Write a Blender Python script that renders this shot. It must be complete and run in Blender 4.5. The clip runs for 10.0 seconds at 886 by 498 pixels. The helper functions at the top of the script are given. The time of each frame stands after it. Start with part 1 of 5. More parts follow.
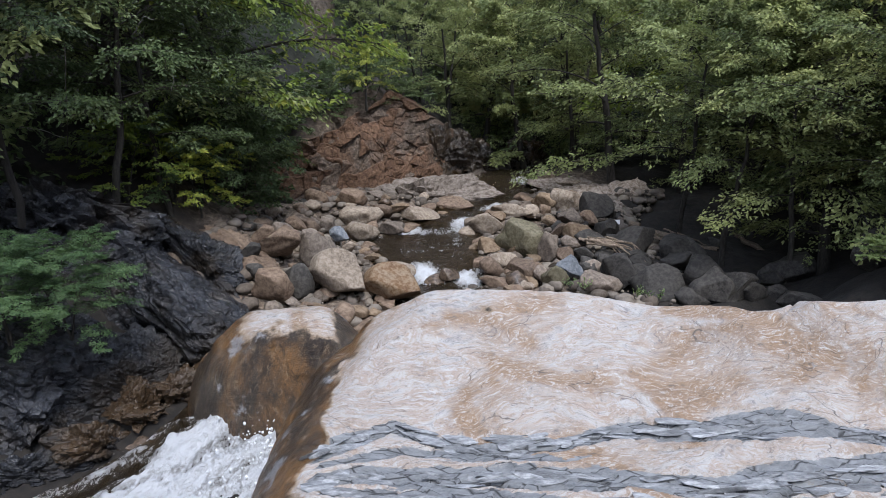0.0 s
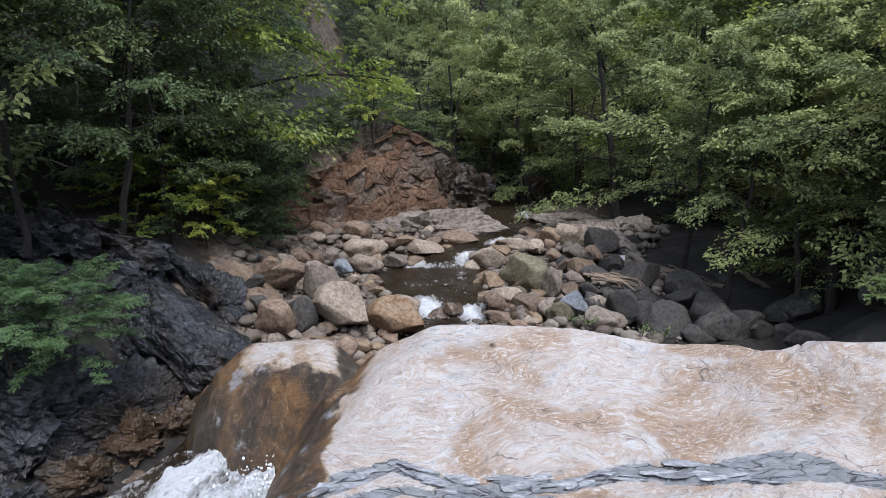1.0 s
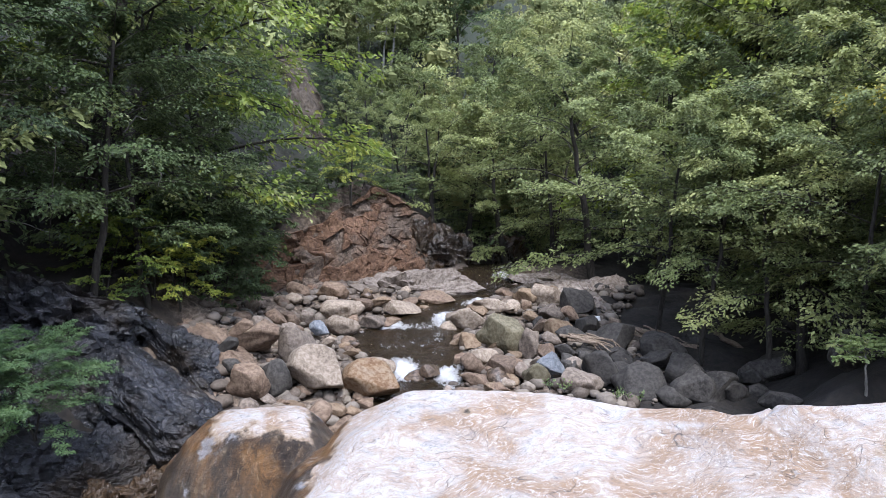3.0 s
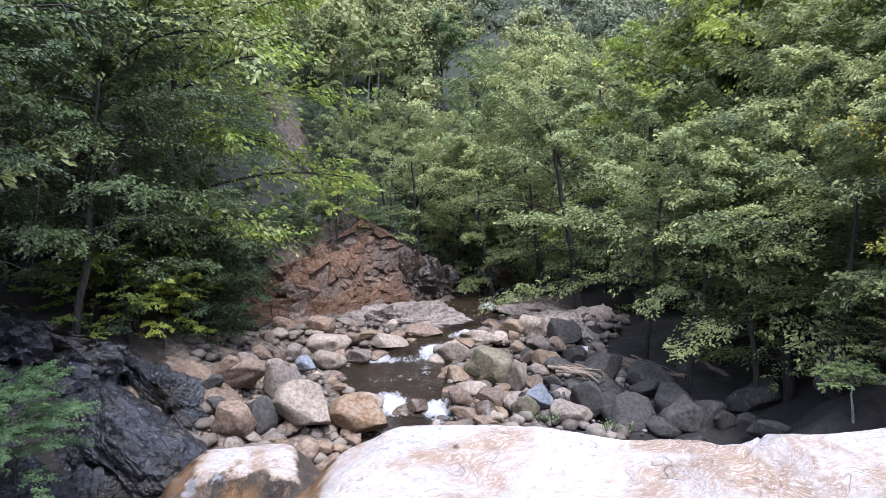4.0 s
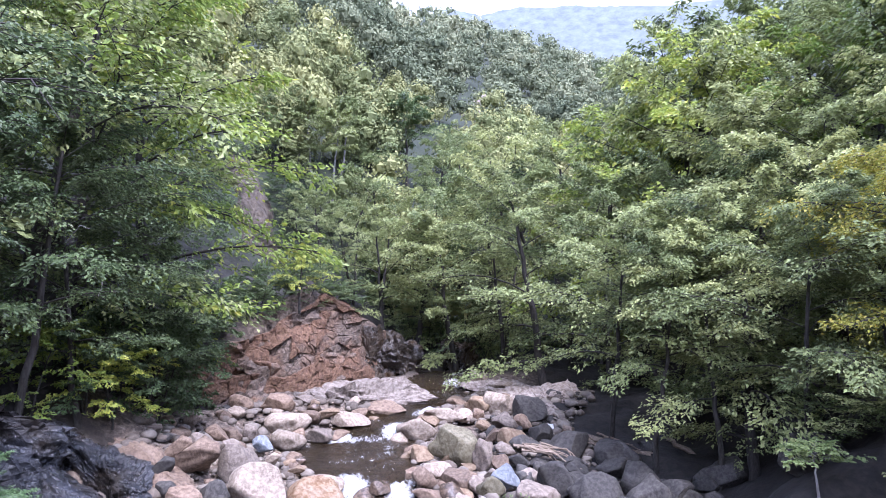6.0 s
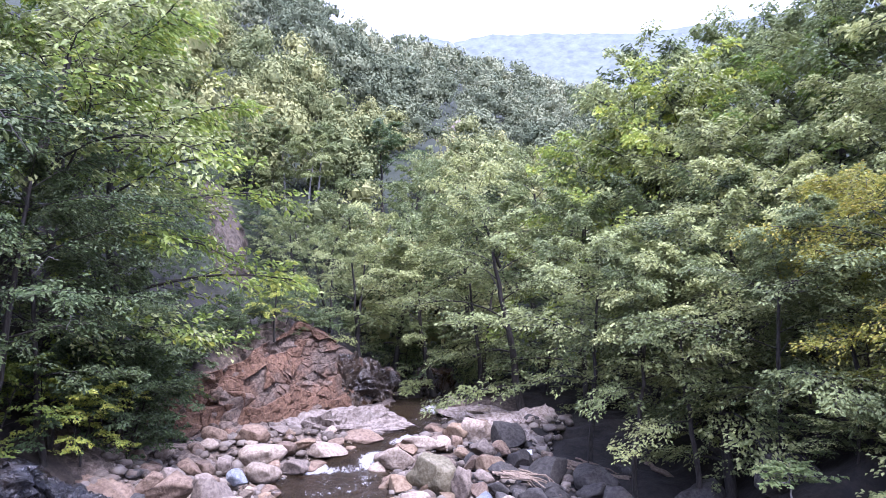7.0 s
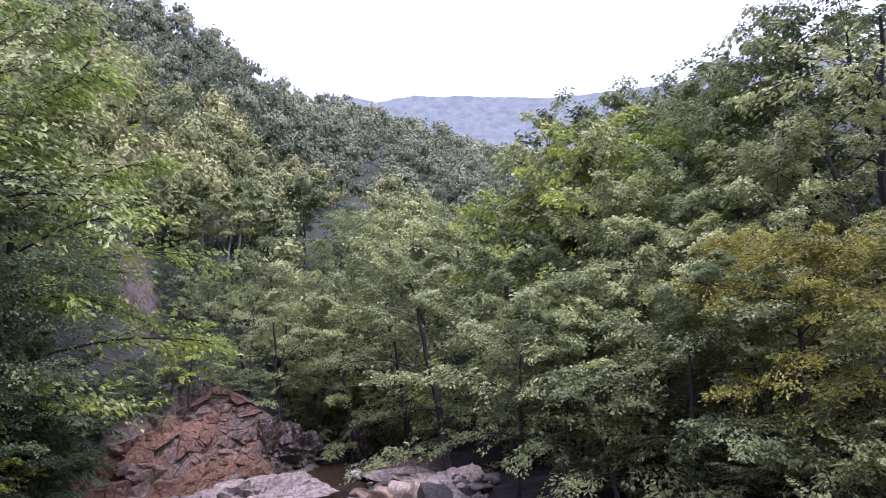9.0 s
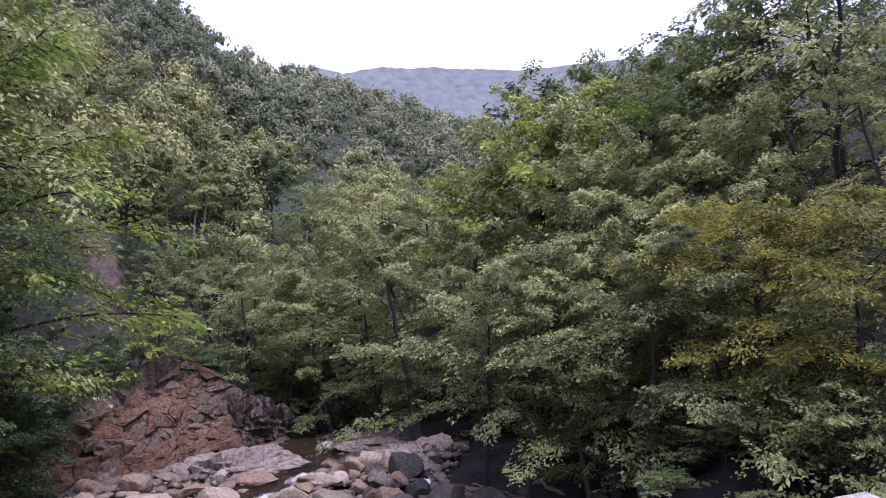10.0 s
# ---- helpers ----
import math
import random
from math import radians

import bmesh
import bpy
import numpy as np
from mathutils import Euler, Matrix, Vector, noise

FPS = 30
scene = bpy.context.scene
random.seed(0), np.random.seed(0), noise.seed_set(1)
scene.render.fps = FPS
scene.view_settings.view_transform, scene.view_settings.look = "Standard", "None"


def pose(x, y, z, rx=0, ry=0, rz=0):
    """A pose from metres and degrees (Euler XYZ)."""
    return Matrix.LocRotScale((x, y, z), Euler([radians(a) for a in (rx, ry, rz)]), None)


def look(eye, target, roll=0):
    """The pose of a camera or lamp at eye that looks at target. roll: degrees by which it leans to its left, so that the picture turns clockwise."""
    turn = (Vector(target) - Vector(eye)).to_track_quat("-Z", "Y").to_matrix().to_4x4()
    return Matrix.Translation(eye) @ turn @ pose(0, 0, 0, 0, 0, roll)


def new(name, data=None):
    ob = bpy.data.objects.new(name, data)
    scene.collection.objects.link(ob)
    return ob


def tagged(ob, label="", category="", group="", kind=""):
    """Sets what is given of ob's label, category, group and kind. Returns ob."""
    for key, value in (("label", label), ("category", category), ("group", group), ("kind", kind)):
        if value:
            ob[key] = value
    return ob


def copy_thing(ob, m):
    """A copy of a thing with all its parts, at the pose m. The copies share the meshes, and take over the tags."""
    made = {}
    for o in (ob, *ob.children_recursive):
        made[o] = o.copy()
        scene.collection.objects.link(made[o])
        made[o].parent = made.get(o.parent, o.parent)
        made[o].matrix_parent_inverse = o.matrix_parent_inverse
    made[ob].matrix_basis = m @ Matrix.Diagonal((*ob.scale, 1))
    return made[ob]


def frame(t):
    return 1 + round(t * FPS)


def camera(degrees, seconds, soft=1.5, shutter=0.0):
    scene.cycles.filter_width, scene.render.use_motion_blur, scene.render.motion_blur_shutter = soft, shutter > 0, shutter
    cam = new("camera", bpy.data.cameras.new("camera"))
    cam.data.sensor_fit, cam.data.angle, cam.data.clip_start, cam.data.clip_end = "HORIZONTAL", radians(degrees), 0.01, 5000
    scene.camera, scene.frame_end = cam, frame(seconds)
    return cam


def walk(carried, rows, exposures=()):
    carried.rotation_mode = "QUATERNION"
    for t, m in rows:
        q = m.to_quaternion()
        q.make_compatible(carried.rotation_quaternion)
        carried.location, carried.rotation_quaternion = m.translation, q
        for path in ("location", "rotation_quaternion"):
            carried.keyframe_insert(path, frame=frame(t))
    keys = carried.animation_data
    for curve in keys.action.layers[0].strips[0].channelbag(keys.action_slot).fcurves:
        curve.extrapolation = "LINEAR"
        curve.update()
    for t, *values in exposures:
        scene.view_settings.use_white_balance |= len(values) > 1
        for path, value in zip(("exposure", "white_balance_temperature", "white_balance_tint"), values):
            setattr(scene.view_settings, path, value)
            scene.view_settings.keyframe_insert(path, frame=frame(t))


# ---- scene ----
cam = camera(69.55, 10.0, soft=0.75)
EYE = 5.7
# seconds, tilt, lean, turn, and the drift of the eye
ROWS = [
    (0.0, 76.0, 0.0, 0.0, 0.0, 0.0, 0.0),
    (0.5, 77.25, -0.29, 0.16, -0.012, 0.012, 0.004),
    (1.0, 78.95, -0.59, 0.54, 0.002, 0.04, 0.02),
    (1.5, 80.16, -0.44, 0.4, 0.017, 0.003, 0.059),
    (2.0, 80.95, -0.36, -0.19, 0.035, -0.058, 0.094),
    (2.5, 82.07, -0.65, -0.76, 0.052, -0.046, 0.124),
    (3.0, 84.13, -0.84, -1.36, 0.072, -0.051, 0.172),
    (4.5, 87.69, -0.08, -3.32, 0.075, -0.087, 0.241),
    (5.0, 88.78, -0.53, -4.1, 0.082, -0.088, 0.26),
    (5.5, 91.45, -0.8, -5.0, 0.026, -0.064, 0.24),
    (7.0, 95.75, 0.32, -8.04, -0.001, -0.097, 0.337),
    (7.5, 96.81, 0.42, -9.28, 0.054, -0.036, 0.362),
    (8.0, 98.62, 1.27, -10.73, 0.09, 0.008, 0.404),
    (8.5, 99.84, 1.49, -13.09, 0.05, -0.075, 0.38),
    (9.0, 100.69, 1.87, -14.66, -0.022, -0.211, 0.37),
    (9.5, 100.23, 1.82, -16.18, -0.057, -0.283, 0.359),
    (10.0, 98.2, 2.62, -17.38, -0.084, -0.355, 0.331),
]
walk(cam, [(t, pose(x, y, EYE + z, rx, ry, rz)) for t, rx, ry, rz, x, y, z in ROWS],
     exposures=[(0.0, 0.68, 6150, 11), (1.5, 0.96, 6100, 12), (3.0, 1.28, 5950, 14), (4.5, 1.68, 5680, 19), (5.5, 1.98, 5480, 25), (7.0, 2.1, 5480, 34),
                (8.0, 1.8, 5580, 37), (9.0, 1.4, 5730, 39), (10.0, 1.02, 5830, 40)])

# ---- light: a bright overcast sky and a weak, wide sun ----
SUN_EL, SUN_AZ = 60.0, 160.0
world = bpy.data.worlds.new("sky")
scene.world = world
world.use_nodes = True
wn, wl = world.node_tree.nodes, world.node_tree.links
sky = wn.new("ShaderNodeTexSky")
sky.sky_type, sky.sun_disc = "NISHITA", False
sky.sun_elevation, sky.sun_rotation = radians(SUN_EL), radians(SUN_AZ)
sky.dust_density, sky.air_density, sky.ozone_density = 4.0, 1.0, 1.0
pale = wn.new("ShaderNodeHueSaturation")
pale.inputs["Saturation"].default_value = 0.35
wl.new(sky.outputs[0], pale.inputs["Color"])
veil = wn.new("ShaderNodeMix")
veil.data_type = "RGBA"
veil.inputs[0].default_value = 0.65
wl.new(pale.outputs[0], veil.inputs[6])
veil.inputs[7].default_value = (7.1, 8.1, 10.9, 1)
wl.new(veil.outputs[2], wn["Background"].inputs["Color"])
wn["Background"].inputs["Strength"].default_value = 0.135
sun = new("sun", bpy.data.lights.new("sun", "SUN"))
sun.data.energy, sun.data.angle, sun.data.color = 2.1, radians(16), (1.0, 0.965, 0.92)
sun.matrix_world = look((0, 0, 60), (-math.sin(radians(SUN_AZ)) * 60, -math.cos(radians(SUN_AZ)) * 60, 60 - 60 * math.tan(radians(SUN_EL))))


# ---- materials ----
class Nodes:
    def __init__(self, name):
        self.mat = bpy.data.materials.new(name)
        self.mat.use_nodes = True
        self.n, self.l = self.mat.node_tree.nodes, self.mat.node_tree.links
        self.bsdf = self.n["Principled BSDF"]
        self.out = self.n["Material Output"]

    def add(self, kind, **sockets):
        node = self.n.new("ShaderNode" + kind)
        for key, value in sockets.items():
            self.put(node, key.replace("_", " "), value)
        return node

    def put(self, node, key, value):
        sock = node.inputs[int(key[1:])] if key[0] == "#" else node.inputs[key]
        if isinstance(value, bpy.types.NodeSocket):
            self.l.new(value, sock)
        else:
            sock.default_value = value

    def pos(self, sx=1, sy=1, sz=1, turn=(0, 0, 0)):
        g = self.add("NewGeometry")
        m = self.add("Mapping")
        self.l.new(g.outputs["Position"], m.inputs["Vector"])
        m.inputs["Scale"].default_value = (sx, sy, sz)
        m.inputs["Rotation"].default_value = [radians(a) for a in turn]
        return m.outputs[0]

    def noise(self, vector, scale, detail=4.0, rough=0.55, distort=0.0):
        return self.add("TexNoise", Vector=vector, Scale=scale, Detail=detail, Roughness=rough, Distortion=distort).outputs["Fac"]

    def ramp(self, fac, *stops):
        r = self.add("ValToRGB", Fac=fac)
        e = r.color_ramp.elements
        while len(e) < len(stops):
            e.new(0.5)
        for el, (p, c) in zip(e, stops):
            el.position = p
            el.color = (*c, 1) if isinstance(c, tuple) else (c, c, c, 1)
        return r.outputs[0]

    def mix(self, fac, a, b, blend="MIX"):
        m = self.n.new("ShaderNodeMix")
        m.data_type, m.blend_type = "RGBA", blend
        for sock, v in ((m.inputs[0], fac), (m.inputs[6], a), (m.inputs[7], b)):
            if isinstance(v, bpy.types.NodeSocket):
                self.l.new(v, sock)
            else:
                sock.default_value = (*v, 1) if isinstance(v, tuple) else v
        return m.outputs[2]

    def math(self, op, a, b=0.0):
        m = self.n.new("ShaderNodeMath")
        m.operation = op
        for i, v in enumerate((a, b)):
            if isinstance(v, bpy.types.NodeSocket):
                self.l.new(v, m.inputs[i])
            else:
                m.inputs[i].default_value = v
        return m.outputs[0]

    def attr(self, name):
        a = self.n.new("ShaderNodeAttribute")
        a.attribute_name = name
        return a.outputs["Fac"]

    def bump(self, height, strength=0.5, distance=0.02):
        b = self.add("Bump", Height=height, Strength=strength, Distance=distance)
        self.put(self.bsdf, "Normal", b.outputs[0])

    def done(self, color, rough):
        self.put(self.bsdf, "Base Color", color)
        self.put(self.bsdf, "Roughness", rough)
        return self.mat


def rock_mat(name, dark, mid, light, rough=0.8, grain=9.0, streak=1.0, moss=None, relief=0.05, green=False):
    """Weathered river stone: mottled at two scales, fine cracks, each stone a little different."""
    k = Nodes(name)
    p = k.pos(1, 1, streak, (20, 10, 0))
    rnd = k.add("ObjectInfo").outputs["Random"]
    big = k.noise(p, 1.3, 5, 0.6, 0.6)
    fine = k.noise(p, grain, 6, 0.7)
    c = k.ramp(big, (0.3, dark), (0.5, mid), (0.7, light))
    c = k.mix(0.62, c, k.ramp(fine, (0.41, dark), (0.59, light)))
    # far ground: undergrowth green, darkened for the shaded gaps between crowns
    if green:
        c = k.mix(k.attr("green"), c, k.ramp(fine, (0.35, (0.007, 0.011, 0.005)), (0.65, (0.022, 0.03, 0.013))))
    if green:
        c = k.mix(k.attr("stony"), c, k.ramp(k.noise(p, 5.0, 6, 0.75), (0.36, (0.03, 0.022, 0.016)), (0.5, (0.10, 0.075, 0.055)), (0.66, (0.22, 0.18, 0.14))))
    if moss and not green:
        c = k.mix(k.ramp(k.noise(p, 0.9, 5, 0.6), (0.5, 0.0), (0.62, 0.7)), c, moss)
    v = k.add("TexVoronoi", Vector=p, Scale=2.2)
    v.feature = "DISTANCE_TO_EDGE"
    crack = k.ramp(v.outputs["Distance"], (0.0, 1.0), (0.02, 0.0))
    c = k.mix(k.math("MULTIPLY", crack, k.ramp(k.noise(p, 0.7), (0.5, 0.0), (0.6, 0.6))), c, tuple(a * 0.35 for a in dark))
    hs = k.add("HueSaturation", Color=c)
    k.put(hs, "Value", k.math("ADD", k.math("MULTIPLY", rnd, 0.5), 0.75))
    k.bump(k.math("ADD", fine, k.math("MULTIPLY", big, 2.0)), 0.6, relief)
    return k.done(hs.outputs[0], rough)


def fractured_mat(name, dark, mid, light, brown):
    """Black wet bedrock: broken into small facets, patches of gloss where it is wettest."""
    k = Nodes(name)
    p = k.pos(1, 1, 1, (25, 35, 10))
    warp = k.add("TexNoise", Vector=p, Scale=1.3, Detail=5.0)
    off = k.n.new("ShaderNodeVectorMath")
    off.operation = "MULTIPLY_ADD"
    k.l.new(warp.outputs["Color"], off.inputs[0])
    off.inputs[1].default_value = (0.9, 0.9, 0.9)
    k.l.new(p, off.inputs[2])
    st = k.add("Mapping", Vector=off.outputs[0])
    st.inputs["Scale"].default_value = (0.6, 1.5, 2.4)
    q = st.outputs[0]
    facet = k.add("TexVoronoi", Vector=q, Scale=2.4)
    small = k.add("TexVoronoi", Vector=q, Scale=7.0)
    edge = k.add("TexVoronoi", Vector=q, Scale=2.4)
    edge.feature = "DISTANCE_TO_EDGE"
    fine = k.noise(q, 14.0, 8, 0.75)
    big = k.noise(p, 0.8, 5, 0.65)
    c = k.ramp(k.math("ADD", k.math("MULTIPLY", big, 0.5), k.math("MULTIPLY", fine, 0.5)), (0.38, dark), (0.5, mid), (0.64, light))
    c = k.mix(k.ramp(k.noise(p, 0.6, 4, 0.6), (0.48, 0.0), (0.62, 0.8)), c, brown)
    c = k.mix(k.ramp(edge.outputs["Distance"], (0.0, 0.9), (0.03, 0.0)), c, dark)
    h = k.math("ADD", k.math("MULTIPLY", facet.outputs["Distance"], -1.0), k.math("ADD", k.math("MULTIPLY", small.outputs["Distance"], -0.45), k.math("MULTIPLY", fine, 0.4)))
    k.bump(h, 0.75, 0.09)
    return k.done(c, k.ramp(k.noise(p, 2.5, 6, 0.7), (0.4, 0.16), (0.62, 0.5)))


def cliff_mat():
    """Jointed cliff rock: grey-brown with orange rust in patches, dark joints."""
    k = Nodes("rusty_cliff_rock")
    p = k.pos(1, 1, 1, (10, 15, 20))
    rnd = k.add("ObjectInfo").outputs["Random"]
    big, fine = k.noise(p, 0.55, 5, 0.6, 0.5), k.noise(p, 7.0, 7, 0.75)
    c = k.ramp(fine, (0.36, (0.05, 0.038, 0.03)), (0.5, (0.13, 0.095, 0.07)), (0.66, (0.235, 0.185, 0.14)))
    rust = k.ramp(fine, (0.36, (0.075, 0.036, 0.02)), (0.52, (0.175, 0.093, 0.05)), (0.68, (0.27, 0.175, 0.108)))
    c = k.mix(k.ramp(k.math("ADD", k.math("MULTIPLY", big, 0.75), k.math("MULTIPLY", k.attr("tone"), 0.3)), (0.39, 0.0), (0.54, 0.9)), c, rust)
    v = k.add("TexVoronoi", Vector=k.pos(1.0, 1.0, 1.9, (0, 20, 30)), Scale=3.0)
    v.feature = "DISTANCE_TO_EDGE"
    crack = k.ramp(v.outputs["Distance"], (0.0, 1.0), (0.022, 0.0))
    c = k.mix(k.math("MULTIPLY", crack, k.ramp(k.noise(p, 1.6), (0.45, 0.1), (0.6, 0.75))), c, (0.03, 0.02, 0.014))
    hs = k.add("HueSaturation", Color=c)
    k.put(hs, "Value", k.math("ADD", k.math("MULTIPLY", rnd, 0.4), 0.7))
    k.bump(k.math("SUBTRACT", k.math("ADD", fine, k.math("MULTIPLY", big, 1.5)), crack), 0.8, 0.08)
    return k.done(hs.outputs[0], 0.9)


def leaf_mat(name, dark, light, sheen=0.45, tint=None, through_leaf=0.48, gloss=0.4, tone=False):
    """Leaves: colour differs from leaf to leaf and from tree to tree; light passes through them."""
    k = Nodes(name)
    g = k.add("NewGeometry")
    rnd = k.add("ObjectInfo").outputs["Random"]
    c = k.ramp(g.outputs["Random Per Island"], (0.0, dark), (0.75, light), (1.0, tint or light))
    patch = k.noise(k.pos(), 0.5, 2)
    hs = k.add("HueSaturation", Color=c)
    k.put(hs, "Hue", k.math("ADD", k.math("MULTIPLY", rnd, -0.045), 0.515))
    k.put(hs, "Value", k.math("ADD", k.math("ADD", k.math("MULTIPLY", rnd, 0.95), k.math("MULTIPLY", patch, 0.45)), 0.32))
    c = hs.outputs[0]
    if tone:
        t = k.attr("tone")
        each = k.add("HueSaturation", Color=c)
        k.put(each, "Hue", k.math("ADD", k.math("MULTIPLY", t, -0.045), 0.51))
        k.put(each, "Value", k.math("ADD", k.math("MULTIPLY", t, 0.6), 0.68))
        c = each.outputs[0]
    k.done(c, sheen)
    k.bsdf.inputs["Specular IOR Level"].default_value = gloss
    tr = k.add("BsdfTranslucent", Color=c)
    mx = k.add("MixShader", Fac=through_leaf)
    k.l.new(k.bsdf.outputs[0], mx.inputs[1])
    k.l.new(tr.outputs[0], mx.inputs[2])
    k.l.new(mx.outputs[0], k.out.inputs["Surface"])
    return k.mat


STONE = {
    "pale": rock_mat("pale_stone", (0.106, 0.079, 0.055), (0.206, 0.164, 0.121), (0.295, 0.247, 0.194)),
    "orange": rock_mat("ochre_stone", (0.117, 0.055, 0.018), (0.220, 0.123, 0.050), (0.302, 0.235, 0.161)),
    "tan": rock_mat("tan_stone", (0.089, 0.055, 0.031), (0.158, 0.108, 0.062), (0.220, 0.166, 0.111)),
    "brown": rock_mat("brown_stone", (0.069, 0.043, 0.027), (0.130, 0.086, 0.056), (0.213, 0.157, 0.110)),
    "grey": rock_mat("grey_stone", (0.083, 0.064, 0.050), (0.155, 0.123, 0.096), (0.240, 0.199, 0.159)),
    "blue": rock_mat("slate_stone", (0.069, 0.079, 0.092), (0.123, 0.137, 0.158), (0.206, 0.220, 0.233)),
    "olive": rock_mat("mossy_stone", (0.069, 0.058, 0.031), (0.123, 0.106, 0.055), (0.192, 0.172, 0.117)),
    # colour lowered to hold the deep shade under the trees
    "dark": rock_mat("shade_dark_stone", (0.012, 0.0105, 0.009), (0.028, 0.025, 0.021), (0.064, 0.058, 0.05)),
    "wet": rock_mat("wet_stone", (0.025, 0.018, 0.012), (0.07, 0.05, 0.035), (0.14, 0.10, 0.07), rough=0.25),
}
# dark wet rock, its colour lowered further for the shade of overhanging trees
BANK = fractured_mat("wet_black_shaded_rock", (0.005, 0.005, 0.006), (0.015, 0.016, 0.019), (0.055, 0.059, 0.07), (0.022, 0.016, 0.01))
BANK_BROWN = fractured_mat("wet_brown_shaded_rock", (0.007, 0.006, 0.005), (0.028, 0.021, 0.015), (0.075, 0.058, 0.04), (0.055, 0.032, 0.014))
CLIFF = cliff_mat()
SHELF = rock_mat("shelf_rock", (0.07, 0.052, 0.038), (0.16, 0.125, 0.098), (0.30, 0.262, 0.225), rough=0.85, grain=6.0, relief=0.10)
# soil near black: the shade below the canopy is put into its colour
SOIL = rock_mat("shaded_forest_soil", (0.004, 0.0035, 0.003), (0.009, 0.0075, 0.006), (0.02, 0.016, 0.012), rough=0.95, grain=4.0, moss=(0.014, 0.012, 0.007), green=True)
SCAR = rock_mat("bare_earth", (0.025, 0.018, 0.012), (0.058, 0.044, 0.029), (0.105, 0.084, 0.06), rough=0.95, grain=3.0, streak=0.35, relief=0.2)
BARK = rock_mat("bark", (0.012, 0.010, 0.008), (0.024, 0.02, 0.016), (0.05, 0.044, 0.036), rough=0.9, grain=14, streak=0.25)
PALE_BARK = rock_mat("pale_bark", (0.09, 0.085, 0.075), (0.17, 0.16, 0.145), (0.28, 0.27, 0.25), rough=0.9, grain=14, streak=0.25)
DRIFT = rock_mat("driftwood", (0.07, 0.05, 0.035), (0.14, 0.105, 0.075), (0.24, 0.19, 0.14), rough=0.9, grain=16, streak=4)
LEAF = {
    "A": leaf_mat("green_leaf", (0.12, 0.152, 0.06), (0.26, 0.31, 0.126), gloss=0.15, through_leaf=0.36),
    "Y": leaf_mat("yellow_green_leaf", (0.12, 0.18, 0.036), (0.235, 0.325, 0.062), tint=(0.32, 0.345, 0.06)),
    "F": leaf_mat("broad_leaf", (0.04, 0.066, 0.028), (0.105, 0.152, 0.062), sheen=0.45, gloss=0.25, through_leaf=0.36),
    "V": leaf_mat("golden_green_leaf", (0.17, 0.185, 0.03), (0.31, 0.32, 0.052), tint=(0.42, 0.34, 0.05)),
    "s": leaf_mat("blue_green_leaf", (0.06, 0.125, 0.052), (0.15, 0.24, 0.095)),
    "L": leaf_mat("light_green_leaf", (0.11, 0.17, 0.06), (0.22, 0.29, 0.11)),
}


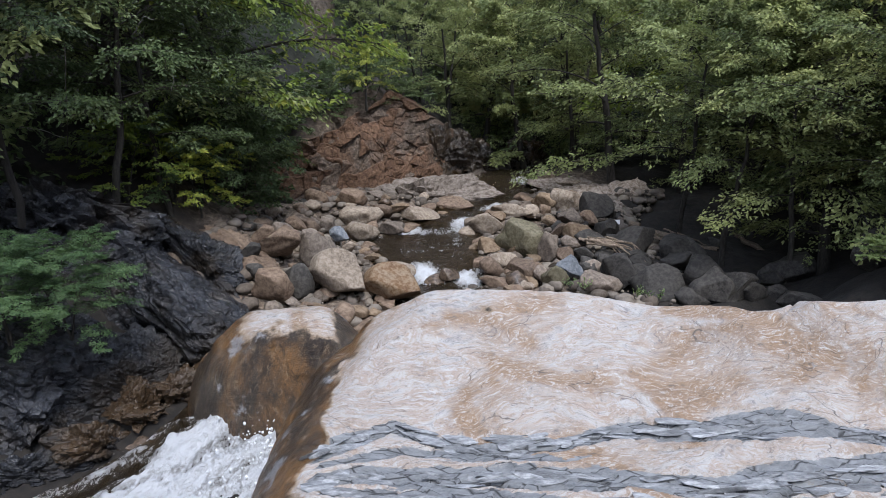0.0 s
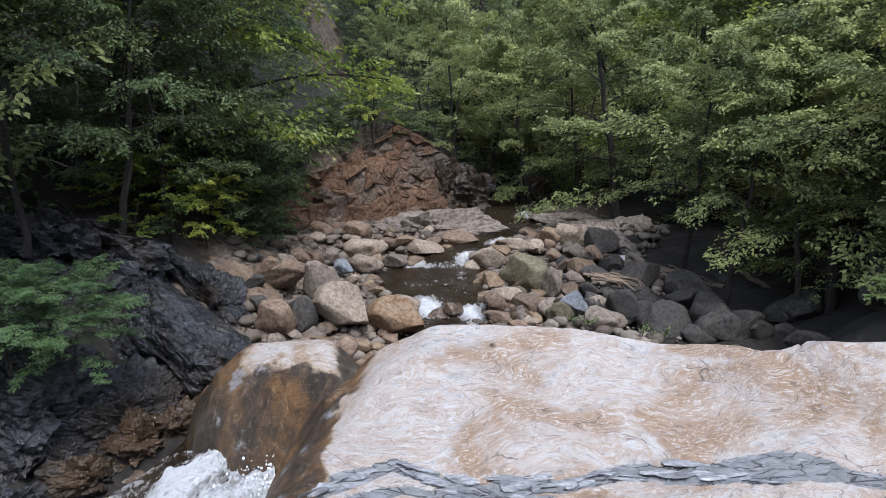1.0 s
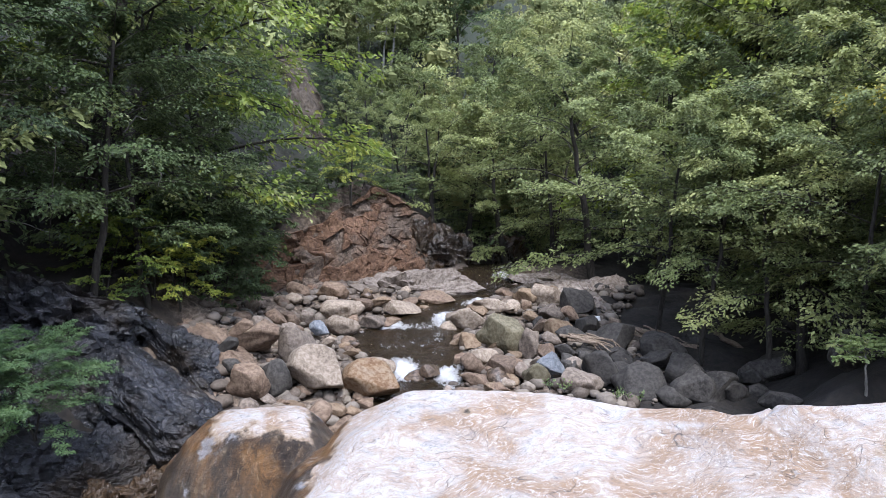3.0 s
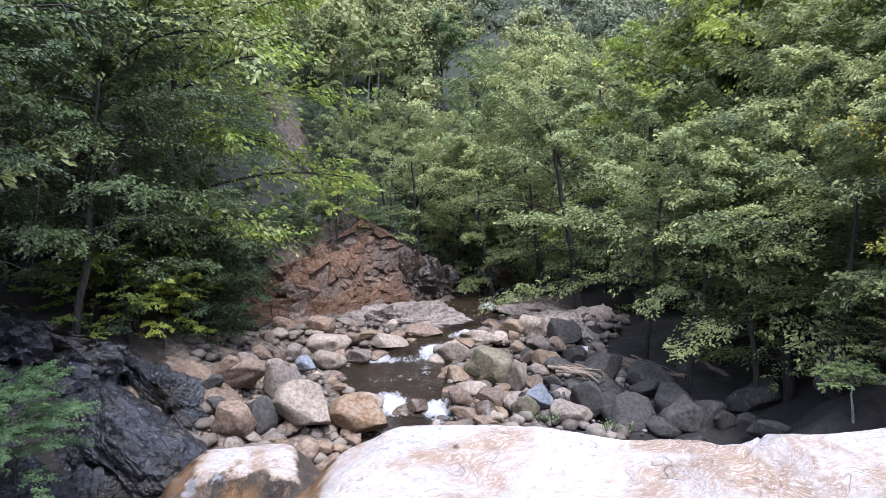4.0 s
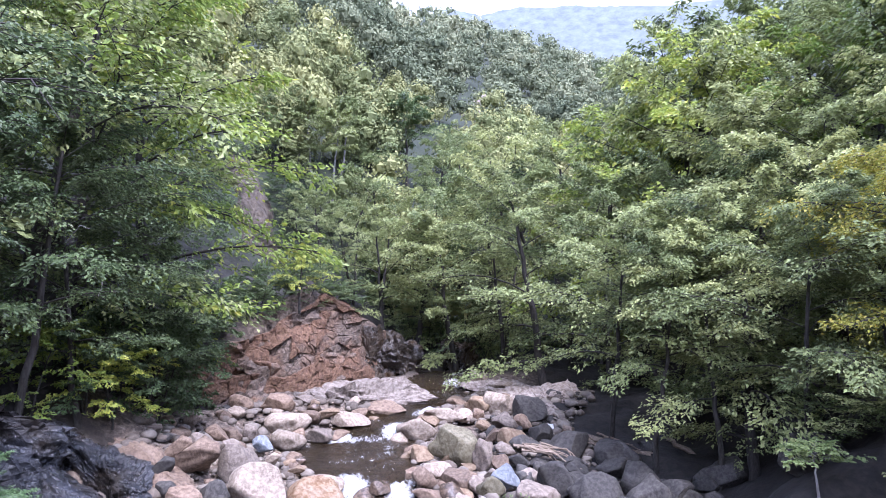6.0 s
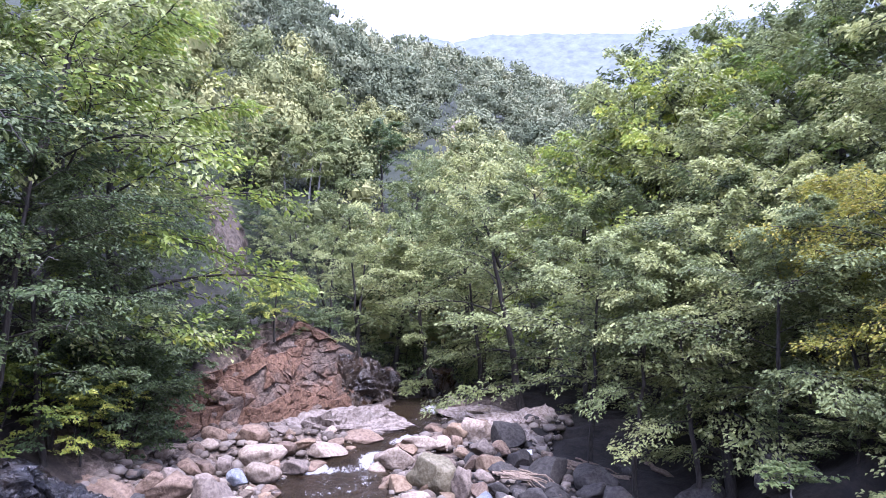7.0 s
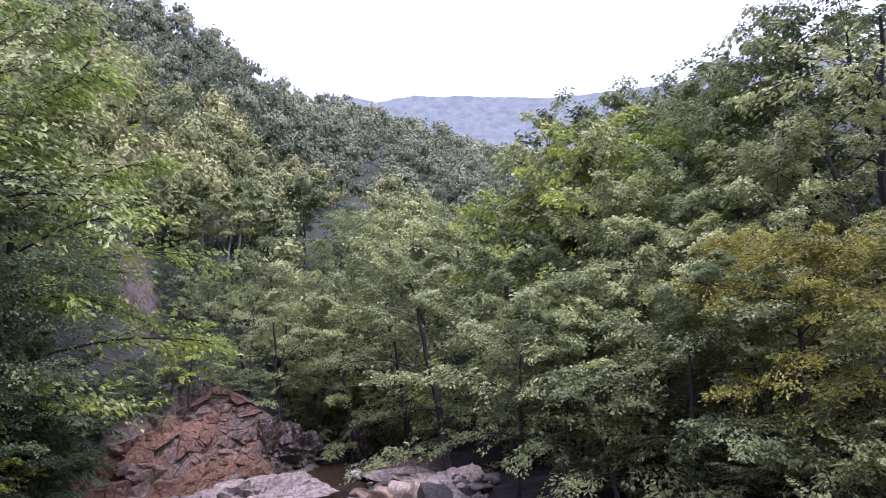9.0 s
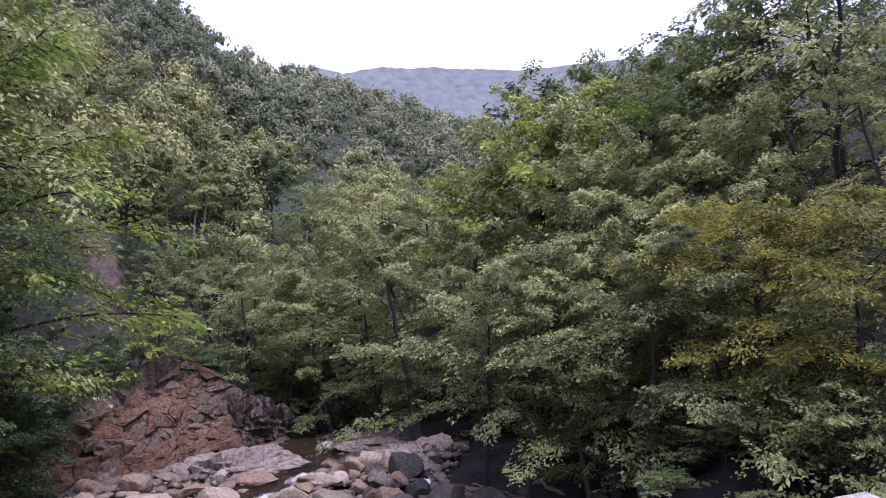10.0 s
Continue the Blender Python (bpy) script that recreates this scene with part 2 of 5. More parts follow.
def dome_mat():
    """Polished gneiss: swirled white, cream and rust bands, grey slate seams, rust-brown where water seeps."""
    k = Nodes("banded_gneiss")
    p = k.pos(1, 1, 1, (0, 0, -14))
    warp = k.add("TexNoise", Vector=p, Scale=0.55, Detail=4.0)
    off = k.n.new("ShaderNodeVectorMath")
    off.operation = "MULTIPLY_ADD"
    k.l.new(warp.outputs["Color"], off.inputs[0])
    off.inputs[1].default_value = (2.2, 2.2, 1.0)
    k.l.new(p, off.inputs[2])
    st = k.add("Mapping", Vector=off.outputs[0])
    st.inputs["Scale"].default_value = (0.55, 1.9, 3.5)
    q = st.outputs[0]
    band = k.noise(q, 1.7, 10, 0.78, 0.5)
    thin = k.noise(q, 7.0, 10, 0.85, 0.6)
    stain = k.noise(p, 0.42, 4, 0.6, 0.8)
    c = k.ramp(band, (0.37, (0.242, 0.233, 0.229)), (0.43, (0.383, 0.372, 0.359)), (0.49, (0.383, 0.347, 0.310)), (0.54, (0.320, 0.247, 0.191)), (0.6, (0.424, 0.414, 0.402)))
    rust = k.ramp(k.math("ADD", k.math("MULTIPLY", stain, 0.8), k.math("MULTIPLY", thin, 0.2)), (0.50, 0.0), (0.585, 0.85))
    c = k.mix(rust, c, k.ramp(thin, (0.42, (0.186, 0.104, 0.045)), (0.58, (0.312, 0.219, 0.141))))
    c = k.mix(k.ramp(thin, (0.39, 0.8), (0.445, 0.0)), c, (0.112, 0.104, 0.100))
    c = k.mix(k.ramp(thin, (0.53, 0.0), (0.58, 0.95)), c, (0.439, 0.430, 0.415))
    curl = k.noise(off.outputs[0], 2.6, 7, 0.72, 1.2)
    line = k.math("ABSOLUTE", k.math("SUBTRACT", k.math("FRACT", k.math("MULTIPLY", curl, 9.0)), 0.5))
    line = k.math("MULTIPLY", k.ramp(line, (0.0, 1.0), (0.09, 0.0)), k.ramp(k.noise(p, 2.3, 4, 0.6), (0.42, 0.0), (0.58, 0.6)))
    c = k.mix(line, c, (0.119, 0.097, 0.078))
    speck = k.noise(p, 38.0, 3, 0.6)
    c = k.mix(k.ramp(speck, (0.36, 0.35), (0.43, 0.0)), c, (0.134, 0.123, 0.115))
    # dark hair cracks
    v = k.add("TexVoronoi", Vector=q, Scale=1.1)
    v.feature = "DISTANCE_TO_EDGE"
    crack = k.math("MULTIPLY", k.ramp(v.outputs["Distance"], (0.0, 1.0), (0.012, 0.0)), k.ramp(k.noise(p, 1.1), (0.5, 0.0), (0.58, 0.9)))
    c = k.mix(crack, c, (0.07, 0.06, 0.055))
    # grey slate seams
    edge = k.math("MULTIPLY", k.math("SUBTRACT", k.noise(q, 5.0, 8, 0.75), 0.5), 1.3)
    grey = k.ramp(k.math("ADD", k.attr("slate"), edge), (0.44, 0.0), (0.52, 1.0))
    sv = k.add("TexVoronoi", Vector=k.pos(1.1, 5.0, 2.0, (0, 0, -6)), Scale=1.6)
    sv.feature = "DISTANCE_TO_EDGE"
    split = k.ramp(sv.outputs["Distance"], (0.0, 1.0), (0.05, 0.0))
    slate = k.ramp(k.noise(q, 3.0, 8, 0.8), (0.36, (0.10, 0.105, 0.11)), (0.46, (0.165, 0.174, 0.182)), (0.64, (0.25, 0.262, 0.27)))
    slate = k.mix(split, slate, (0.03, 0.03, 0.032))
    c = k.mix(grey, c, slate)
    # seeping water: rust and brown algae
    wet = k.ramp(k.math("ADD", k.attr("seep"), k.math("MULTIPLY", k.math("SUBTRACT", k.noise(k.pos(2.0, 2.0, 0.7), 2.2, 8, 0.7), 0.5), 1.2)), (0.34, 0.0), (0.66, 1.0))
    run = k.pos(1.3, 1.3, 0.55, (0, 25, 0))
    flow = k.noise(run, 1.5, 11, 0.8, 1.6)
    rusty = k.ramp(flow, (0.34, (0.028, 0.018, 0.009)), (0.46, (0.112, 0.056, 0.016)), (0.55, (0.168, 0.084, 0.024)), (0.62, (0.120, 0.064, 0.028)), (0.7, (0.336, 0.272, 0.200)))
    slime = k.ramp(flow, (0.34, (0.010, 0.007, 0.006)), (0.5, (0.032, 0.022, 0.014)), (0.62, (0.068, 0.048, 0.028)), (0.72, (0.160, 0.136, 0.104)))
    seep = k.mix(k.ramp(k.noise(k.pos(1, 1, 0.4), 0.9, 5, 0.6), (0.44, 0.0), (0.58, 1.0)), slime, rusty)
    c = k.mix(k.ramp(wet, (0.02, 0.0), (0.45, 0.85)), c, k.ramp(thin, (0.4, (0.20, 0.14, 0.09)), (0.6, (0.36, 0.28, 0.19))))
    mottle = k.noise(k.pos(1, 1, 0.6), 9.0, 9, 0.8, 0.8)
    seep = k.mix(k.ramp(mottle, (0.36, 0.85), (0.48, 0.0)), seep, (0.014, 0.011, 0.009))
    seep = k.mix(k.ramp(mottle, (0.54, 0.0), (0.66, 0.6)), seep, (0.26, 0.20, 0.13))
    seep = k.mix(k.ramp(k.noise(p, 1.25, 6, 0.7), (0.58, 0.0), (0.64, 0.85)), seep, k.ramp(mottle, (0.4, (0.10, 0.10, 0.105)), (0.6, (0.33, 0.33, 0.34))))
    c = k.mix(k.ramp(wet, (0.35, 0.0), (0.9, 1.0)), c, seep)
    r = k.math("SUBTRACT", 0.78, k.math("MULTIPLY", wet, 0.45))
    h = k.math("ADD", k.math("ADD", k.math("MULTIPLY", band, 1.5), k.math("MULTIPLY", k.math("MULTIPLY", mottle, wet), 2.2)), k.math("ADD", thin, k.math("MULTIPLY", k.math("ADD", crack, k.math("MULTIPLY", split, grey)), -1.0)))
    h = k.math("ADD", h, k.math("ADD", k.math("MULTIPLY", k.noise(q, 24.0, 6, 0.75), 0.6), k.math("MULTIPLY", line, -0.5)))
    k.bump(h, 0.65, 0.04)
    return k.done(c, r)


def water_mat():
    """Clear stream water over brown stones; the 'foam' attribute turns it to white water."""
    k = Nodes("stream_water")
    p = k.pos(1, 0.45, 1)
    f = k.attr("foam")
    n = k.noise(p, 9.0, 6, 0.75, 0.6)
    fine = k.noise(p, 30.0, 5, 0.75, 0.8)
    churn = k.math("ADD", k.math("MULTIPLY", k.math("SUBTRACT", n, 0.5), 1.7), k.math("MULTIPLY", k.math("SUBTRACT", fine, 0.5), 0.7))
    mask = k.ramp(k.math("ADD", f, churn), (0.36, 0.0), (0.95, 1.0))
    k.bump(k.math("ADD", k.noise(p, 5.0, 4, 0.6), k.math("ADD", k.math("MULTIPLY", n, 0.7), k.math("MULTIPLY", fine, 0.35))), 1.0, 0.16)
    k.bsdf.inputs["IOR"].default_value = 1.33
    k.put(k.bsdf, "Transmission Weight", k.math("SUBTRACT", 0.85, k.math("MULTIPLY", mask, 0.85)))
    return k.done(k.mix(mask, (0.12, 0.085, 0.045), (0.66, 0.68, 0.70)), k.math("ADD", 0.06, k.math("MULTIPLY", mask, 0.6)))


DOME, WATER = dome_mat(), water_mat()


def far_mat():
    k = Nodes("hazed_far_forest")
    p = k.pos()
    n = k.noise(p, 0.06, 6, 0.7)
    # bluish base colour: the haze of distance is mixed into it
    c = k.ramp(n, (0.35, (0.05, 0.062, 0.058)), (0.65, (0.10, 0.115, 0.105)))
    # faint pale-blue glow put in for the hazy air before the ridge
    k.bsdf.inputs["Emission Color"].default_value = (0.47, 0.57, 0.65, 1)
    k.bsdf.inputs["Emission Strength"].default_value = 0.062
    return k.done(c, 1.0)


FAR = far_mat()


# ---- builders ----
def mesh_from(name, verts, faces, material, smooth=True, attrs=None):
    me = bpy.data.meshes.new(name)
    verts, faces = np.asarray(verts, dtype=np.float32), np.asarray(faces, dtype=np.int32)
    me.vertices.add(len(verts))
    me.vertices.foreach_set("co", verts.ravel())
    k = faces.shape[1]
    me.loops.add(faces.size)
    me.loops.foreach_set("vertex_index", faces.ravel())
    me.polygons.add(len(faces))
    me.polygons.foreach_set("loop_start", np.arange(0, faces.size, k, dtype=np.int32))
    me.polygons.foreach_set("use_smooth", np.full(len(faces), smooth))
    for key, values in (attrs or {}).items():
        me.attributes.new(key, "FLOAT", "POINT").data.foreach_set("value", np.asarray(values, dtype=np.float32).ravel())
    me.update(calc_edges=True)
    me.validate()
    me.materials.append(material)
    return me


def grid_faces(nu, nv, wrap=False):
    """Quads of a grid of nu columns and nv rows, verts in row order."""
    i = np.arange(nu if wrap else nu - 1)[None, :]
    j = np.arange(nv - 1)[:, None]
    a, b = j * nu + i, j * nu + (i + 1) % nu
    return np.stack([a, b, b + nu, a + nu], -1).reshape(-1, 4)


LAT = np.random.RandomState(11).rand(64, 64, 64)


def vnoise(x, y, z):
    """Smooth value noise in -1..1 on arrays."""
    out = 0
    xi, yi, zi = (np.floor(a).astype(int) for a in (x, y, z))
    fx, fy, fz = (a - np.floor(a) for a in (x, y, z))
    fx, fy, fz = (a * a * (3 - 2 * a) for a in (fx, fy, fz))
    for dx in (0, 1):
        for dy in (0, 1):
            for dz in (0, 1):
                wgt = (fx if dx else 1 - fx) * (fy if dy else 1 - fy) * (fz if dz else 1 - fz)
                out = out + wgt * LAT[(xi + dx) % 64, (yi + dy) % 64, (zi + dz) % 64]
    return out * 2 - 1


def fbm(x, y, z, octaves=4, gain=0.5):
    total, amp = 0, 1.0
    for o in range(octaves):
        total = total + amp * vnoise(x * 2 ** o + 7.3 * o, y * 2 ** o + 3.1 * o, z * 2 ** o + 1.7 * o)
        amp *= gain
    return total


def smooth(a, lo, hi):
    t = np.clip((a - lo) / (hi - lo), 0, 1)
    return t * t * (3 - 2 * t)


# ---- the lie of the land ----
def stream_level(y):
    return np.interp(y, [0, 9, 11.5, 13, 19, 19.8, 20.6, 22, 25, 25.8, 27, 27.5, 31.8, 32.6, 40, 60],
                     [-1.6, -1.3, -1.0, -0.7, -0.4, -0.36, -0.1, 0.0, 0.12, 0.45, 0.55, 0.85, 0.95, 1.4, 1.9, 4])


def stream_centre(y):
    return np.interp(y, [0, 9.5, 12, 14, 17, 20, 23.5, 25.5, 28, 30, 32, 36, 60], [-9, -6, -5, -3.5, -1, 0.0, -1.0, 0, 1.6, 2.4, 3.4, 5, 15])


def stream_half(y):
    return np.interp(y, [0, 10, 12, 15, 20, 23.5, 26, 29, 32, 40], [1.6, 1.5, 0.7, 0.6, 1.35, 2.4, 1.4, 1.6, 1.7, 1.5])


def valley(x, y):
    s, c, w = stream_level(y), stream_centre(y), stream_half(y)
    left, right = c - w - x, x - c - w
    near = smooth(y, 20, 15)
    back = smooth(y, 26, 31)
    lz = np.interp(left, [0, 2, 4, 6, 10, 20, 40], [0, 0.4, 1.1, 2.3, 5.5, 14, 30])
    lz = (1 - near) * lz + near * np.interp(left, [0, 2, 4, 7, 9, 12, 20, 40], [0, 0.3, 0.9, 2.2, 3.6, 6.5, 15, 33])
    lz = lz * (1 - 0.35 * back)
    rz = np.interp(right, [0, 3, 6, 10, 16, 30, 60], [0, 0.12, 0.15, 0.3, 3.8, 16, 34])
    inner = np.minimum(-left, -right)
    bed = -0.45 * np.clip(inner / 0.6, 0, 1)
    z = s + np.where(left > 0, lz, np.where(right > 0, rz, bed))
    # the step of the rusty cliff
    foot = np.interp(x, [-12, -8.4, -5.2, -2.6, 0.9, 2.5], [26.8, 27.4, 28.6, 31.0, 33.6, 35])
    head = np.interp(x, [-12, -8.4, -5.5, -3.6, -1.4, 0.9, 2.5], [4.5, 4.0, 4.6, 5.9, 4.6, 3.2, 2.0])
    on = smooth(x, -13, -10) * smooth(x, 2.2, 0.6)
    up = smooth(y - foot, 0.5, 2.2)
    face = np.minimum(z, np.where(y > foot - 4, 1.1 + 0 * z, z)) * (1 - up) + np.maximum(z, head + 0.1 * np.clip(y - foot - 2, 0, 40)) * up
    z = np.where(y > 21, z * (1 - on) + face * on, z)
    # hollow below the great dome, and the ledge from which one looks
    under = smooth(y, 14.5, 12.5) * smooth(x, -3.2, -2.2)
    z = z * (1 - under) + under * (-1.4 + 0.5 * np.clip(x - 10, 0, 60))
    ledge = np.interp(y, [-60, -5, 1.4, 3.2, 5.0, 6.0], [30, 4.2, 4.0, 2.2, 0.7, -1.4])
    k = smooth(y, 6.0, 5.0) * smooth(x, -6.5, -3.0)
    return z * (1 - k) + k * np.maximum(ledge + 0.5 * np.clip(np.abs(x) - 9, 0, 60), z)


RIDGE_AZ = [-180, -90, -50, -22, -12, -8, -3.8, 1.5, 6.6, 14, 19, 23.5, 30, 40, 60, 100, 180]
RIDGE_EL = [20, 25, 30, 30.0, 30.0, 29.0, 26.6, 23.9, 22.9, 21.3, 19.4, 17.5, 17, 20, 24, 24, 20]
RIDGE_D = [150, 150, 150, 150, 160, 170, 185, 210, 240, 270, 290, 300, 280, 220, 170, 150, 150]


def ground_height(x, y):
    r, az = np.hypot(x, y), np.degrees(np.arctan2(x, y))
    el, far = np.interp(az, RIDGE_AZ, RIDGE_EL), np.interp(az, RIDGE_AZ, RIDGE_D)
    top = EYE + far * np.tan(np.radians(el)) - 7
    k = np.minimum(1, 44 / np.maximum(r, 1e-3))
    z0 = valley(x * k, y * k)
    t = np.clip((r - 44) / (far - 44), 0, 1)
    z = z0 + (top - z0) * t ** 0.92 - np.clip(r - far, 0, 900) * 0.25
    return z + np.clip((r - 30) / 40, 0, 1) * (1 + r * 0.012) * fbm(x * 0.03, y * 0.03, 0.5 + 0 * x, 3)


# ---- ground ----
def build_ground():
    az = np.radians(np.concatenate([np.arange(-180, -50, 3.0), np.arange(-50, 62, 0.42), np.arange(62, 180, 3.0)]))
    r = np.concatenate([np.linspace(0.02, 9, 24), np.arange(9.25, 45, 0.3), np.geomspace(45.5, 1400, 90)])
    A, Rr = np.meshgrid(az, r)
    x, y = Rr * np.sin(A), Rr * np.cos(A)
    z = ground_height(x, y)
    rough = np.clip((Rr - 4) / 6, 0, 1) * np.clip((60 - Rr) / 20, 0, 1)
    z = z + rough * (0.16 * fbm(x * 1.1, y * 1.1, 0 * x, 4) - 0.05)
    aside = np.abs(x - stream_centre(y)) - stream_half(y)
    # narrower on the right, where the ground keeps its painted-in shade
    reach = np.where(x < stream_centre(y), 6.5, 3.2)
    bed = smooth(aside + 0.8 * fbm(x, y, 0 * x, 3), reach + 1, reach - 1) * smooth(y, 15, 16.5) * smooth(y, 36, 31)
    faces = grid_faces(len(az), len(r), wrap=True)[:, ::-1]
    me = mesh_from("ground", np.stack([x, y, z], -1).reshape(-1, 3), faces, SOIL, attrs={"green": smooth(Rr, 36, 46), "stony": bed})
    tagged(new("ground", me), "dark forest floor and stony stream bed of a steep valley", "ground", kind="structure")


build_ground()


def build_far_ridge():
    az = np.radians(np.linspace(-30, 62, 330))
    v = np.linspace(0, 1, 90)
    A, V = np.meshgrid(az, v)
    deg = np.degrees(A)
    crest = np.interp(deg, [-40, 2, 3.4, 6.5, 9.2, 12.5, 15, 17.8, 20, 25, 30, 34, 39, 75], [22, 23.2, 23.7, 24.2, 23.7, 24.3, 24.0, 24.05, 23.75, 23.4, 23.25, 23.2, 23.1, 22])
    dist = 1150 - 450 * (1 - V)
    el = 10 + (crest - 10) * V
    x, y = dist * np.sin(A), dist * np.cos(A)
    z = EYE + dist * np.tan(np.radians(el)) + V * 3 * fbm(x * 0.02, y * 0.02, 0 * x, 3) + 3 * np.abs(vnoise(x * 0.11, y * 0.11, 0 * x)) + 40 * (1 - V) * V * fbm(x * 0.006, y * 0.006, 0 * x, 3)
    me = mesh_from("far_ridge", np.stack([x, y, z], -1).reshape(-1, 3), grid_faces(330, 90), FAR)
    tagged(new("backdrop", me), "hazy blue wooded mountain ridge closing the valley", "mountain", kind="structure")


build_far_ridge()


# ---- the great dome of rock ----
def build_dome():
    xs = np.concatenate([np.arange(-6.2, -1.2, 0.046), np.arange(-1.2, 7.0, 0.048), np.arange(7.0, 9.0, 0.06), np.arange(9.0, 14, 0.25)])
    ys = np.concatenate([np.arange(4.6, 6.0, 0.06), np.arange(6.0, 8.8, 0.03), np.arange(8.8, 14.6, 0.055)])
    X, Y = np.meshgrid(xs, ys)
    crest = np.interp(X, [-3, -1.8, -1.0, -0.26, 0.8, 1.6, 2.8, 4.4, 5.1, 6.4, 6.6, 7.1, 8.4, 14], [1.3, 1.35, 1.72, 1.96, 2.07, 2.05, 1.94, 1.72, 1.74, 1.65, 1.62, 1.83, 1.85, 2.2])
    prof = np.interp(Y, [4.6, 6.0, 6.5, 8, 9.5, 10.7, 11.5, 12.2, 12.9, 14.6], [0.6, 1.0, 1.1, 1.2, 1.5, 1.85, 2.0, 1.7, 1.0, -2.5])
    top = prof + (crest - 2.0) * smooth(Y, 7.5, 11.5)
    top = top + 0.05 * fbm(X * 0.8, Y * 0.8, 0 * X, 3) * smooth(Y, 6, 8)
    xf = np.interp(Y, [4.6, 9.5, 11.0, 12.0, 14.6], [-2.9, -3.2, -3.2, -2.6, -2.4])
    xt = np.interp(Y, [4.6, 9, 11, 14.6], [-1.5, -1.5, -1.2, -0.9])
    s = np.clip((X - xf) / (xt - xf), 0, 1)
    Z = -1.5 + (top + 1.5) * np.sin(s * np.pi / 2) ** 0.55
    # the lower lobe beside it
    wob = 0.10 * fbm(X * 0.9, Y * 0.9, 0 * X + 2, 3)
    q = 1 - np.abs((X + 3.35 + wob) / 2.15) ** 3.2 - np.abs((Y - 12.55 + 0.18 * (X + 3.3) + wob) / 1.55) ** 2.6
    lobe = -1.5 + (2.72 + 0.17 * (X + 3.3)) * np.clip(q, 0, 1) ** 0.52
    onlobe = smooth(lobe - Z, -0.05, 0.1)
    s = np.where(lobe > Z, np.clip(0.40 + (lobe - 0.60) * 1.0 + 0.10 * fbm(X * 2.2, Y * 2.2, 0 * X + 6, 3), 0, 1), s)
    Z = np.maximum(Z, lobe) + 0.05 * np.exp(-((Z - lobe) / 0.15) ** 2)
    crease = np.exp(-((X + 1.75 + 0.2 * (Y - 11)) / 0.28) ** 2) * smooth(Y, 9.5, 11)
    Z = Z - 0.12 * crease
    Z = Z + (0.09 * fbm(X * 1.6, Y * 1.6, Z, 4)) * smooth(s, 1.0, 0.6) * (s > 0)
    # slate seams in the foot of the dome
    w = 0.15 * fbm(X * 0.6, Y * 0.6, 0 * X, 3) + 0.035 * fbm(X * 4, Y * 4, 0 * X + 5, 4, 0.65)
    slate, notch = 0 * X, 0 * X
    lines = ((np.interp(X, [-2, -0.7, 0.5, 1.6, 2.5, 5.2, 6, 14], [7.3, 8.1, 7.5, 7.6, 7.9, 8.0, 7.7, 7.6]), 0.15),
             (np.interp(X, [-2, -0.5, 1.5, 3, 5.2, 14], [7.0, 7.55, 7.25, 7.55, 7.75, 7.3]), 0.06),
             (np.interp(X, [-2, -1, 0.8, 3.4, 6, 14], [6.65, 6.95, 7.0, 6.75, 7.2, 6.8]), 0.11),
             (np.interp(X, [-2, 1, 3, 14], [6.55, 6.6, 6.45, 6.9]), 0.075),
             (np.interp(X, [-2, 2, 6, 14], [6.2, 6.3, 6.9, 6.6]), 0.06))
    for i, (mid, half) in enumerate(lines):
        q = Y + w - mid
        thick = np.clip(half * (1 + 1.5 * vnoise(X * 0.45 + 5 * i, Y * 0.3, 0 * X + 4)), 0.0, 1)
        m = smooth(np.abs(q), thick + 0.06, thick - 0.06) * (thick > 0.02)
        slate = np.maximum(slate, m)
        notch = np.maximum(notch, smooth(np.abs(q + thick * 0.9), 0.04, 0.0) * smooth(vnoise(X * 1.3 + 3 * i, Y * 0.6, 0 * X + 9), -0.45, 0.1))
    left = smooth(X, -1.9, -1.4)
    slate, notch = slate * left, notch * left
    layer = np.floor((Y + w * 1.7 + 0.15 * X) * 12 + 2 * vnoise(X * 3, Y * 3, 0 * X)) % 4
    Z = Z - slate * (0.03 + 0.022 * layer) - 0.10 * notch
    # weathered joints across the dome
    joint = np.abs(fbm(X * 0.55 + 0.5 * Y, Y * 1.2 - 0.2 * X, 0 * X + 12, 4))
    Z = Z - 0.035 * smooth(joint, 0.03, 0.0) * smooth(Y, 6.2, 7.5) * (s > 0.9)
    Z = Z - 0.10 * np.exp(-((X - 6.45 - 0.9 * (Y - 11.5)) / 0.05) ** 2) * smooth(Y, 11.0, 11.4) - 0.05 * smooth(X, 6.45, 6.0) * smooth(X, 4.2, 5.0) * smooth(Y, 10.5, 11.3)
    seep = smooth(s + 0.14 * fbm(X * 1.3, Y * 1.3, Z, 3), 1.0 + 0.12 * onlobe, 0.7 - 0.25 * onlobe)
    seep = np.maximum(seep, 0.9 * crease * smooth(Y, 9, 10.5))
    rx = 0.012 * fbm(X * 6, Y * 6, Z * 6, 3)
    # its far end curves towards the ledge
    near = 1 - 0.13 * smooth(X, 3.0, 7.2) * smooth(Y, 7.4, 11.0)
    me = mesh_from("bedrock_dome", np.stack([X * near, Y * near, EYE + (Z + rx - EYE) * near], -1).reshape(-1, 3), grid_faces(len(xs), len(ys)), DOME, attrs={"slate": slate, "seep": seep})
    ob = tagged(new("bedrock_dome", me), "huge smooth dome of white and rust banded bedrock with grey seams", "rock")

    def height(x, y):
        return Z[np.abs(ys - y).argmin(), np.abs(xs - x).argmin()]

    def drift(x, y):
        return w[np.abs(ys - y).argmin(), np.abs(xs - x).argmin()]
    return ob, height, drift


dome, dome_height, dome_drift = build_dome()


